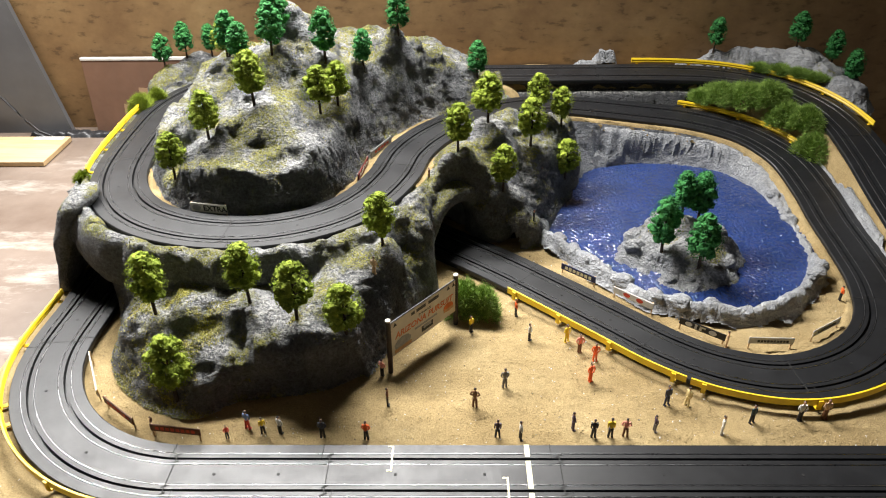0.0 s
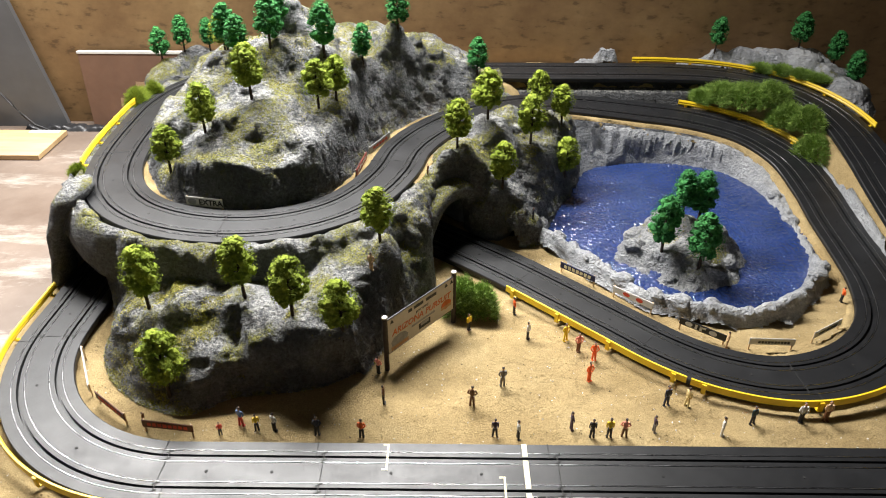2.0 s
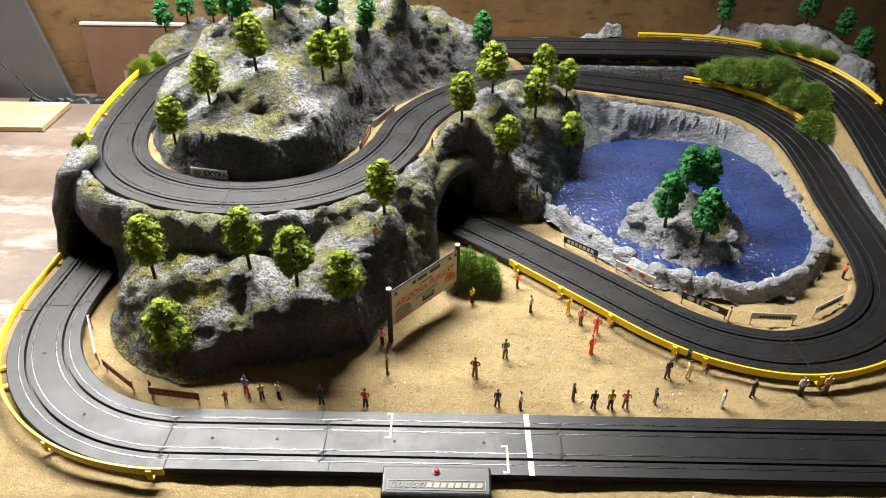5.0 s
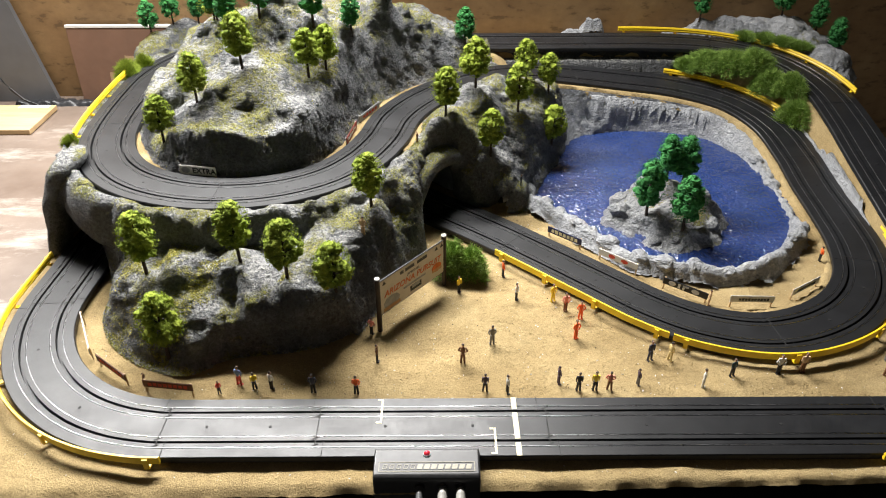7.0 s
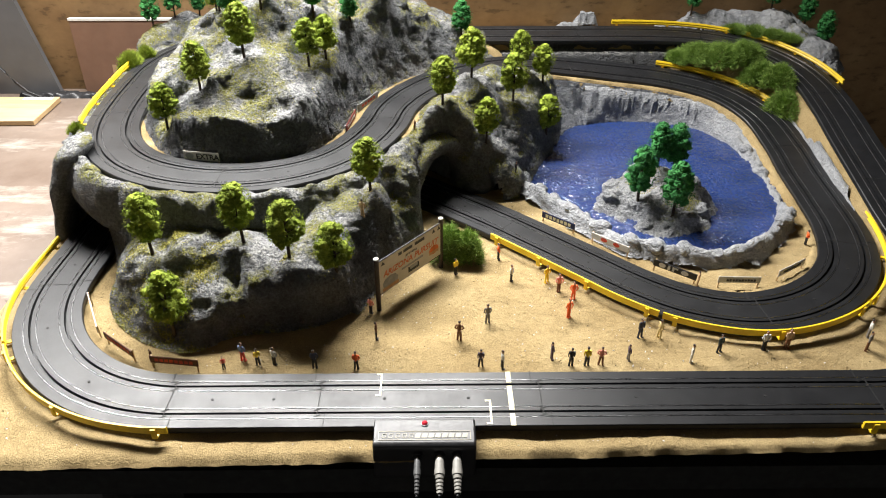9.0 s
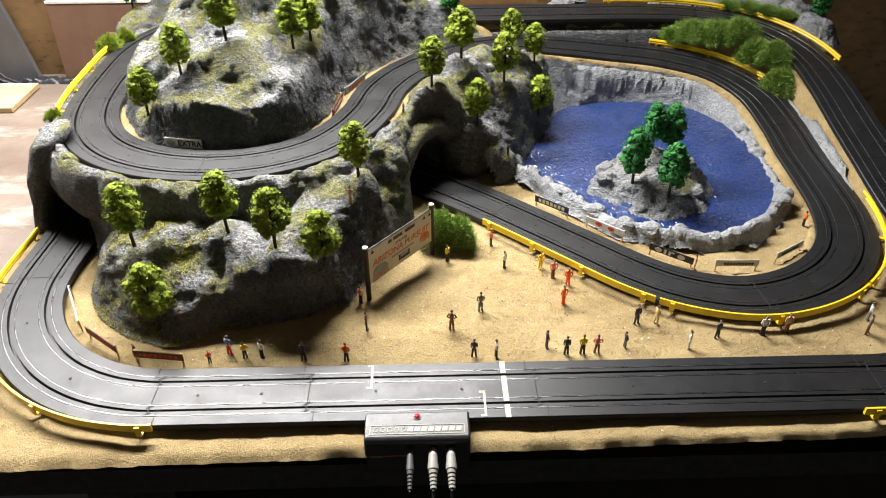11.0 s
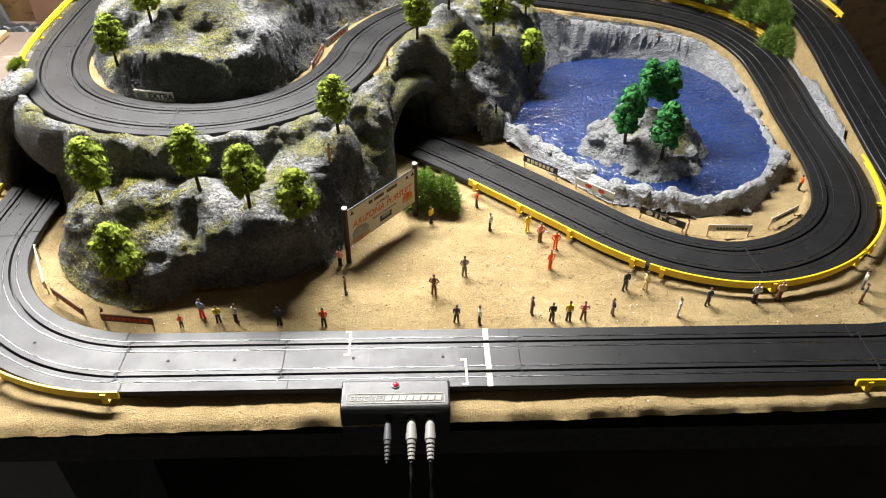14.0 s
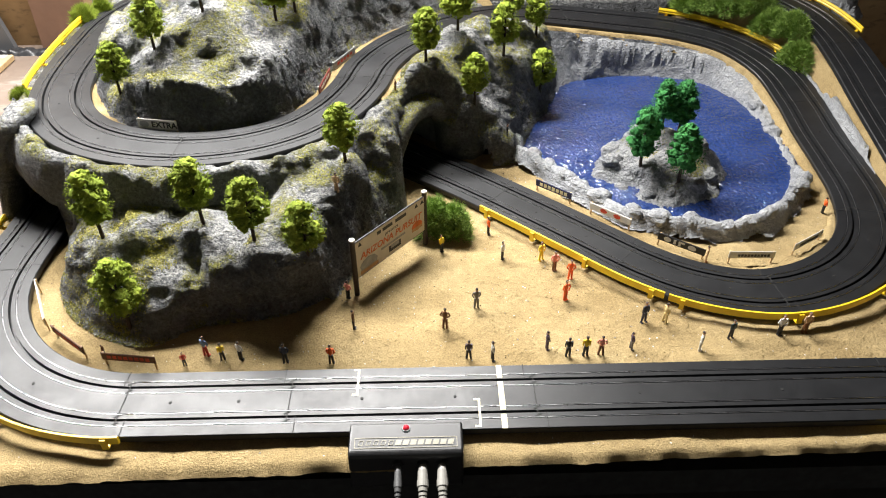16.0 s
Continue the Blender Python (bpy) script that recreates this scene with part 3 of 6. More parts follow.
def outcrop_height(x, y, bumps):
    g, d = open_height(x, y)
    h = np.zeros(np.shape(x)) - 0.004
    for cx, cy, ph, r in bumps:
        c = np.clip(1 - (np.hypot(x - cx, y - cy) + 0.012 * fbm(x, y, 40, 2, 3)) / r, 0, 1)
        h = np.maximum(h, ph * step(0, 0.75, c))
    h = h * step(HALF + 0.008, HALF + 0.022, d)
    return g + h + (h > 0.002) * (0.008 * fbm(x, y, 40, 3, 2) + 0.003 * ridged(x, y, 90, 2, 1)) - 0.002


for nm, bumps, lab in OUTCROPS:
    xs = [b[0] for b in bumps]
    ob = part(nm, grid_mesh(nm, min(xs) - 0.09, max(xs) + 0.09, 1.27, WALL_Y - 0.004, 0.003, lambda x, y: outcrop_height(x, y, bumps),
              lambda x, y, z: z > open_height(x, y)[0] - 0.0012, M_BANK, 0.006))
    tagged(ob, lab, "model rock")


def land_z(x, y):
    """The height of whatever ground lies at a place."""
    X, Y = np.array([[x]], float), np.array([[y]], float)
    if inside(FOOT, X, Y)[0, 0]:
        return float(hill_height(X, Y)[0][0, 0])
    g = float(open_height(X, Y)[0][0, 0])
    b = bank_height(X, Y)
    if not b[2][0, 0] and b[1][0, 0] < 0.045 and b[3][0, 0] > 0:
        return max(g, float(b[0][0, 0]))
    return g


# the crumpled plaster face between the climbing road and the water
def pond_face():
    idx = list(range(near(0.508, 0.99, 0.012), near(0.085, 1.303, 0.103)))
    V, F, rows = [], [], 44
    pts = np.array([[on_track(i, u)[:2] for u in np.linspace(HALF, 0.22, 140)] for i in idx])
    wet = inside(POOL, pts[:, :, 0], pts[:, :, 1])
    reach = np.where(wet.any(1), wet.argmax(1), 60) * (0.22 - HALF) / 139
    reach = np.convolve(np.pad(np.clip(reach, 0.02, 0.10), 9, mode="edge"), np.ones(19) / 19, "valid")
    for k, i in enumerate(idx):
        a = k * 0.004
        zt = LOOP[i % N, 2] - 0.012
        wide = reach[k] + 0.006 - 0.0125
        for j in range(rows):
            v = j / (rows - 1)
            z = zt * (1 - v) ** 1.35 - 0.004 * v
            down = v * math.hypot(wide, zt)
            p, q = a * 0.80 + down * 0.60, -a * 0.60 + down * 0.80
            r, w = a * 0.92 - down * 0.39, a * 0.39 + down * 0.92
            n = 0.0075 * (0.30 - abs(noise.noise((p * 17, q * 52, 1.3)))) + 0.0050 * (0.30 - abs(noise.noise((r * 26, w * 75, 7.1)))) + 0.0070 * noise.noise((a * 16, down * 22, 3.7)) + 0.0018 * noise.noise((a * 120, down * 120, 5.5))
            n *= min(1.0, v * 7) * (1 - 0.5 * v)
            o = on_track(i, HALF + 0.0125 + wide * v - 0.6 * n)
            V.append((o[0], o[1], z + 0.8 * n))
    for k in range(len(idx) - 1):
        F += [(k * rows + j, k * rows + j + 1, (k + 1) * rows + j + 1, (k + 1) * rows + j) for j in range(rows - 1)]
    part("rock_face", mesh_data("rock_face", V, F, M_BANK, True), bank, "crumpled grey plaster face above the water")


pond_face()


# tunnel lining
def lining(i0, i1, half, top, name, shift=0.0):
    prof = [(half * 1.02 * math.cos(a), top * math.sin(a)) for a in np.linspace(0, math.pi, 13)]
    V, F = [], []
    idx = range(i0, i1, 3)
    for k, i in enumerate(idx):
        for j, (u, h) in enumerate(prof):
            p = on_track(i, u + shift)
            w = 0.004 * math.sin(k * 1.7 + j * 2.1)
            V.append((p[0] + w * 0.5, p[1] + w * 0.5, h + w * (h > 0.02)))
    m = len(prof)
    for k in range(len(idx) - 1):
        for j in range(m - 1):
            F.append((k * m + j, k * m + j + 1, (k + 1) * m + j + 1, (k + 1) * m + j))
    return mesh_data(name, V, F, M_BANK, True)


for i0, i1, half, shift in ((near(-0.554, 0.892, 0.009), near(-0.30, 1.10, 0.009), 0.052, 0.0), (near(-0.30, 1.10, 0.009), near(-0.090, 0.997, 0.009), CAVE[1] + 0.002, CAVE[0])):
    part("tunnel_lining", lining(i0, i1, half, 0.095, "tunnel_lining", shift), hill, "dark grey plaster lining of the tunnel")

# ---------------------------------------------------------------- room
def bench_material():
    n = Nodes("worn_brown_bench_board", 0.42, 0.0, 0.45)
    col = n.ramp(n.noise(5, 6, 0.65), (0.3, (0.115, 0.082, 0.062)), (0.55, (0.175, 0.135, 0.108)), (0.75, (0.25, 0.20, 0.165)))
    scuff = n.ramp(n.noise(9, 8, 0.75, (0.5, 1.6, 1)), (0.53, (0.0,)), (0.66, (0.62,)))
    col = n.mix(scuff, col, (0.42, 0.385, 0.34))
    col = n.mix(n.ramp(n.noise(40, 5, 0.7, (1, 0.3, 1)), (0.66, (0.0,)), (0.74, (0.5,))), col, (0.06, 0.045, 0.035))
    n.color(col)
    n.rough(n.ramp(n.noise(12, 5), (0.3, (0.32,)), (0.7, (0.55,))))
    n.bump(n.noise(90, 5), 0.0004, 0.6)
    return n.mat


M_TABLE = bench_material()


def plywood_material():
    n = Nodes("brown_chipboard", 0.6, 0.0, 0.35)
    col = n.ramp(n.noise(5, 6, 0.7), (0.3, (0.155, 0.088, 0.039)), (0.55, (0.235, 0.144, 0.065)), (0.75, (0.32, 0.213, 0.10)))
    flake = n.noise(34, 3, 0.6, (1.0, 1.0, 2.2))
    col = n.mix(1.0, col, n.ramp(flake, (0.33, (0.62,)), (0.42, (1.0,)), (0.7, (1.12,))), "MULTIPLY")
    n.color(col)
    n.bump(flake, 0.001, 0.3)
    return n.mat


M_PLY = plywood_material()
# for the added ceiling and walls out of view; tone set by bounced fill
M_ROOM = plain("unseen_room_bounce", (0.42, 0.41, 0.39), 0.9, 0.0, 0.2, 3)
M_DARK = plain("dark_floor", (0.05, 0.047, 0.045), 0.8, 0.0, 0.3, 5)
M_EDGE = plain("black_board_edge", (0.012, 0.012, 0.012), 0.7, 0.0, 0.3, 30)


def slab(name, x0, x1, y0, y1, z0, z1, mat, label, category, kind="structure"):
    bm = bmesh.new()
    box(bm, (x1 - x0, y1 - y0, z1 - z0), Matrix.Translation(((x0 + x1) / 2, (y0 + y1) / 2, (z0 + z1) / 2)))
    return tagged(part(name, from_bm(name, bm, mat)), label, category, kind=kind)


FLOOR_Z = -0.80
slab("floor", -2.2, 2.2, -2.0, 1.62, FLOOR_Z - 0.05, FLOOR_Z, M_DARK, "dark concrete floor of the workshop", "floor")
slab("ceiling", -2.3, 2.3, -2.1, 1.7, 1.50, 1.58, M_ROOM, "unseen pale ceiling added to close the room", "ceiling")
slab("wall_north", -2.3, 2.3, WALL_Y, WALL_Y + 0.06, FLOOR_Z, 1.50, M_PLY, "brown chipboard sheet wall behind the layout", "wall")
slab("wall_south", -2.3, 2.3, -2.1, -2.0, FLOOR_Z, 1.50, M_ROOM, "unseen plain wall added to close the room", "wall")
slab("wall_west", -2.3, -2.2, -2.0, WALL_Y, FLOOR_Z, 1.50, M_ROOM, "unseen plain wall added to close the room", "wall")
slab("wall_east", 2.2, 2.3, -2.0, WALL_Y, FLOOR_Z, 1.50, M_ROOM, "unseen plain wall added to close the room", "wall")
slab("bench_top", -1.9, -0.606, 0.685, WALL_Y - 0.002, TABLE_Z - 0.03, TABLE_Z, M_TABLE, "worn brown bench top beside the layout", "bench")
slab("layout_board", -0.655, 0.66, 0.500, WALL_Y - 0.002, -0.060, -0.024, M_EDGE, "black painted board under the layout", "board")


# island in the pond
def island_height(x, y):
    u, v = (x - 0.256) / 0.094, (y - 0.968) / 0.104
    r = np.hypot(u, v) + 0.25 * fbm(x, y, 20, 3, 2)
    h = 0.036 * step(0, 0.55, 1.0 - r) + 0.020 * step(0, 0.8, 1 - np.hypot((x - 0.262) / 0.04, (y - 0.985) / 0.045)) - 0.012 * step(0, 0.8, 1 - np.hypot((x - 0.245) / 0.02, (y - 0.90) / 0.03))
    return h + (r < 1) * (0.010 * fbm(x, y, 34, 3, 1) + 0.002 * ridged(x, y, 100, 2, 4)) - 0.004


island = part("pond_island", grid_mesh("pond_island", 0.15, 0.36, 0.85, 1.08, 0.0028, island_height, lambda x, y, z: z > -0.003, M_ISLE, 0.006))
crinkle(island, 0.006, 60, 0.3)
tagged(island, "grey plaster rock island in the blue pond", "model rock")


# sand verges and plaster supports beside the raised roads
def strip(i0, i1, section, mat, name, label):
    idx = list(range(i0, i1 if i1 > i0 else i1 + N, 2))
    V, F, m = [], [], len(section)
    for k, i in enumerate(idx):
        fade = min(1.0, k / 6, (len(idx) - 1 - k) / 6)
        for j, (u, h) in enumerate(section):
            w = 0.0022 * math.sin(i * 0.31 + j * 1.9) + 0.0016 * math.sin(i * 0.83 + j)
            p = on_track(i, section[0][0] + (u - section[0][0]) * (0.25 + 0.75 * fade) + (w if j else 0), h + (0.4 * w if j else 0))
            V.append(p)
    for k in range(len(idx) - 1):
        for j in range(m - 1):
            F.append((k * m + j, (k + 1) * m + j, (k + 1) * m + j + 1, k * m + j + 1))
    return tagged(part(name, mesh_data(name, V, F, mat, True)), label, "verge", kind="structure")


E_ = HALF
# grey plaster darkened to paint in the shadow below the back straight
M_SUPPORT = rock_material("shade_toned_support", 0.0, 0.34, 0.6)
strip(near(-0.05, 1.205, 0.12), near(-0.215, 0.89, 0.12), [(-E_ + 0.001, -0.006), (-E_ - 0.006, -0.005), (-E_ - 0.014, -0.006), (-E_ - 0.02, -0.012)], M_SAND, "verge", "tan sand verge beside the hill road")
strip(near(-0.45, 0.87, 0.12), near(-0.556, 1.03, 0.12), [(-E_ + 0.001, -0.006), (-E_ - 0.006, -0.005), (-E_ - 0.013, -0.007)], M_SAND, "verge", "tan sand verge beside the hill road")
strip(near(-0.03, 1.22, 0.12), near(-0.165, 0.98, 0.12), [(E_ - 0.001, -0.006), (E_ + 0.005, -0.005), (E_ + 0.012, -0.008)], M_SAND, "verge", "tan sand verge beside the hill road")
strip(near(0.02, 1.427, 0.12), near(0.42, 1.41, 0.12), [(-E_ + 0.012, -0.0085), (-E_ + 0.012, -0.022), (-E_ - 0.001, -0.0235), (-E_ - 0.009, -0.027), (-E_ - 0.010, -0.07)], M_SUPPORT, "support", "plaster support under the back straight, shade put into its colour")
strip(near(0.10, 0.83, 0.009), near(0.04, 1.275, 0.112), [(E_ - 0.001, -0.006), (E_ + 0.004, -0.004), (E_ + 0.008, -0.006), (E_ + 0.011, -0.011), (E_ + 0.014, -0.020)], M_SAND, "verge", "tan sand verge between the road and the pond rocks")


# rounded rock lips round the tunnel mouths
def lip(i, half, top, r, name, shift):
    V, F, n, m = [], [], 8, 25
    for k in range(m):
        a = math.pi * k / (m - 1)
        c = on_track(i, shift + half * math.cos(a))
        cz = max(-0.002, top * math.sin(a) ** 0.8)
        rr = r * (1 + 0.22 * noise.noise((k * 0.30, i, 0)))
        for j in range(n):
            q = 2 * math.pi * j / n
            out = math.cos(q) * rr
            V.append((c[0] + SIDE[i % N, 0] * math.cos(a) * out + TAN[i % N, 0] * math.sin(q) * rr * 1.3, c[1] + SIDE[i % N, 1] * math.cos(a) * out + TAN[i % N, 1] * math.sin(q) * rr * 1.3, cz + math.sin(a) * out))
    for k in range(m - 1):
        F += [(k * n + j, k * n + (j + 1) % n, (k + 1) * n + (j + 1) % n, (k + 1) * n + j) for j in range(n)]
    part(name, mesh_data(name, V, F, M_ROCK, True), hill, "rounded rock lip of the tunnel mouth")


lip(near(-0.080, 0.990, 0.009), CAVE[1] + 0.004, CAVE[2], 0.015, "tunnel_lip", CAVE[0])


# the leaning rock pier on the bench side of the left tunnel mouth
def pier():
    V, F, n, rings = [], [], 28, 22
    for k in range(rings):
        t = k / (rings - 1)
        z = -0.020 + 0.158 * t
        cx, cy = np.interp(t, [0, 0.3, 0.6, 0.85, 1.0], [-0.612, -0.607, -0.594, -0.576, -0.560]), 0.906 + 0.014 * t
        rx = np.interp(t, [0, 0.35, 0.7, 0.93, 1.0], [0.009, 0.011, 0.016, 0.022, 0.014])
        ry = np.interp(t, [0, 0.35, 0.7, 0.93, 1.0], [0.028, 0.030, 0.036, 0.040, 0.024])
        for j in range(n):
            a = 2 * math.pi * j / n
            w = 1 + 0.16 * noise.noise((math.cos(a) * 1.6, math.sin(a) * 1.6, t * 4.0)) + 0.07 * noise.noise((math.cos(a) * 5, math.sin(a) * 5, t * 12))
            V.append((cx + rx * w * math.cos(a), cy + ry * w * math.sin(a), z))
    for k in range(rings - 1):
        F += [(k * n + j, k * n + (j + 1) % n, (k + 1) * n + (j + 1) % n, (k + 1) * n + j) for j in range(n)]
    F.append(tuple((rings - 1) * n + j for j in range(n)))
    part("rock_pier", mesh_data("rock_pier", V, F, M_ROCK, True), hill, "leaning grey rock pier beside the tunnel mouth")


pier()


# the bare plaster gully between the two right-hand roads
def gully():
    P = smooth_open([(0.552, 1.205), (0.556, 1.165), (0.557, 1.12), (0.555, 1.07), (0.552, 1.02), (0.548, 0.96), (0.545, 0.93)], 40)
    V, F, m = [], [], 5
    for k, (x, y) in enumerate(P):
        w = 0.0030 * min(1.0, 0.3 + k / 6, (len(P) - 1 - k) / 12) * (1 + 0.3 * noise.noise((y * 40, 2.0, 0)))
        for j in range(m):
            u = x - 0.004 + w * (j / 2 - 1) + 0.002 * noise.noise((y * 60, 5.0, 0))
            z = float(open_height(np.array([[u]]), np.array([[y]]))[0][0, 0])
            V.append((u, y, z + (0.0115 if 0 < j < m - 1 else -0.002) + 0.001 * noise.noise((u * 200, y * 200, 0))))
    for k in range(len(P) - 1):
        F += [(k * m + j, k * m + j + 1, (k + 1) * m + j + 1, (k + 1) * m + j) for j in range(m - 1)]
    tagged(part("plaster_gully", mesh_data("plaster_gully", V, F, M_BANK, True)), "bare grey plaster gully between two sand verges", "gully", kind="structure")


def smooth_open(points, count):
    p = np.array(points, float)
    t = np.linspace(0, len(p) - 1, count)
    return [(float(np.interp(a, range(len(p)), p[:, 0])), float(np.interp(a, range(len(p)), p[:, 1]))) for a in t]


gully()


# the plaster skirt that hangs from the rim of the hill road over the tunnel mouth
def skirt():
    a, b = near(-0.550, 1.005, 0.12), near(-0.452, 0.870, 0.12)
    idx = list(range(b, a + 1))
    V, F, m = [], [], 13
    for k, i in enumerate(idx):
        t = 1 - k / (len(idx) - 1)
        low = np.interp(t, [0, 0.25, 0.55, 0.8, 1.0], [0.100, 0.086, 0.070, 0.058, 0.050])
        wide = np.interp(t, [0, 0.15, 0.5, 0.85, 1.0], [0.016, 0.026, 0.033, 0.030, 0.018])
        prof = [(0.0005, 0.1085), (0.10, 0.114), (0.25, 0.1205), (0.42, 0.1215), (0.60, 0.119), (0.78, 0.113), (0.90, 0.105), (0.97, 0.096)]
        prof += [(1.0, 0.096 + (low - 0.096) * q) for q in (0.35, 0.7, 1.0)] + [(0.86, low + 0.004), (0.70, low + 0.018)]
        for u, z in prof:
            w = 0.003 * noise.noise((i * 0.13, u * 3.0, z * 40)) + 0.0015 * noise.noise((i * 0.4, u * 9.0, z * 90))
            p = on_track(i, HALF + wide * u + w * (u > 0.05))
            V.append((p[0], p[1], z + 1.2 * w * (u > 0.05)))
    for k in range(len(idx) - 1):
        F += [(k * m + j, (k + 1) * m + j, (k + 1) * m + j + 1, k * m + j + 1) for j in range(m - 1)]
    part("rock_skirt", mesh_data("rock_skirt", V, F, M_ROCK, True), hill, "pale plaster skirt hanging over the tunnel mouth")


skirt()


# knuckles of rock modelled along the low shores of the pond
def rock_mesh(seed, mat=None):
    bm = bmesh.new()
    bmesh.ops.create_icosphere(bm, subdivisions=3, radius=1.0)
    off = Vector((seed * 3.7, seed * 1.3, seed * 5.1))
    for v in bm.verts:
        k = 1 + 0.38 * noise.noise(v.co * 1.3 + off) + 0.30 * (0.3 - abs(noise.noise(v.co * 2.6 + off))) + 0.10 * noise.noise(v.co * 6 + off)
        v.co *= 0.01 * k
    return from_bm("rock", bm, mat or M_BANK, True)


ROCKS = [rock_mesh(k) for k in range(5)]
ISLE_ROCKS = [rock_mesh(k + 9, M_ISLE) for k in range(5)]
SHORE = smooth_loop([(x, y) for x, y in POOL], 0.004)
rng = random.Random(21)
gap = 0.0
for k in range(len(SHORE)):
    x, y = SHORE[k]
    gap -= 0.004
    if gap > 0 or not ((y < 1.03 and x > 0.085) or (x > 0.40 and y < 1.15)):
        continue
    tx, ty = SHORE[(k + 1) % len(SHORE)] - SHORE[k - 1]
    ln = math.hypot(tx, ty)
    out = Vector((ty / ln, -tx / ln))
    q = Vector((x, y)) + out * rng.uniform(0.003, 0.011)
    s = rng.uniform(0.005, 0.0125)
    gap = s * rng.uniform(1.2, 4.2)
    z = float(bank_height(np.array([[q.x]]), np.array([[q.y]]))[0][0, 0])
    m = Matrix.Translation((q.x, q.y, max(0.0, z) - 0.004)) @ Matrix.Rotation(math.atan2(ty, tx) + rng.uniform(-0.7, 0.7), 4, "Z") @ Matrix.Diagonal((100 * s * rng.uniform(1.0, 1.5), 100 * s, 100 * s * rng.uniform(0.65, 1.0), 1))
    part("rock", ROCKS[rng.randrange(5)], bank, at=m)


# boulders modelled on the foot of the island
for k in range(13):
    a = 0.35 + k * 0.483
    x, y = 0.256 + 0.071 * math.cos(a) * rng.uniform(0.85, 1.05), 0.968 + 0.080 * math.sin(a) * rng.uniform(0.85, 1.05)
    sz = rng.uniform(0.007, 0.0135)
    z = float(island_height(np.array([[x]]), np.array([[y]]))[0, 0])
    part("rock", ISLE_ROCKS[k % 5], island, at=Matrix.Translation((x, y, max(0.0, z) - 0.25 * sz)) @ Matrix.Rotation(rng.uniform(0, 6.28), 4, "Z") @ Matrix.Diagonal((110 * sz, 90 * sz, 85 * sz, 1)))


# the rock shoulder inside the mouth of the cave
def shoulder():
    bm = bmesh.new()
    bmesh.ops.create_icosphere(bm, subdivisions=4, radius=1.0)
    for v in bm.verts:
        k = 1 + 0.22 * noise.noise(v.co * 1.7) + 0.12 * (0.3 - abs(noise.noise(v.co * 4.0)))
        v.co = Vector((-0.014 + 0.036 * v.co.x * k, 1.032 + 0.030 * v.co.y * k, 0.030 + 0.060 * v.co.z * k))
    part("rock_shoulder", from_bm("rock_shoulder", bm, M_ROCK, True), hill, "rounded rock shoulder inside the cave mouth")


shoulder()

# ---------------------------------------------------------------- track sections
SLOT = 0.0193


def ribbon(i0, i1, section, mat, name, closed=True, smooth=False, stride=1):
    """Sweeps a cross-section (side, up) along the road."""
    idx = list(range(i0, i1 + 1, stride))
    if idx[-1] != i1:
        idx.append(i1)
    V, F, m = [], [], len(section)
    for i in idx:
        V += [on_track(i, u, h) for u, h in section]
    for k in range(len(idx) - 1):
        for j in range(m if closed else m - 1):
            F.append((k * m + j, (k + 1) * m + j, (k + 1) * m + (j + 1) % m, k * m + (j + 1) % m))
    if closed:
        F += [tuple(range(m)), tuple(range((len(idx) - 1) * m, len(idx) * m))[::-1]]
    return mesh_data(name, V, F, mat, smooth)


def road_profile():
    p = [(-HALF + 0.002, -THICK), (-HALF, -THICK + 0.002), (-HALF, -0.0012), (-HALF + 0.001, 0)]
    for c in (-SLOT, SLOT):
        for o in (-0.0068, 0.0, 0.0068):
            w, deep = (0.0010, 0.0010) if o else (0.0015, 0.006)
            p += [(c + o - w, 0), (c + o - w * 0.8, -deep), (c + o + w * 0.8, -deep), (c + o + w, 0)]
    return p + [(HALF - 0.001, 0), (HALF, -0.0012), (HALF, -THICK + 0.002), (HALF - 0.002, -THICK)]


def box_at(bm, p, size, rz, lift=0.0):
    box(bm, size, Matrix.Translation((p[0], p[1], p[2] + lift)) @ Matrix.Rotation(rz, 4, "Z"))


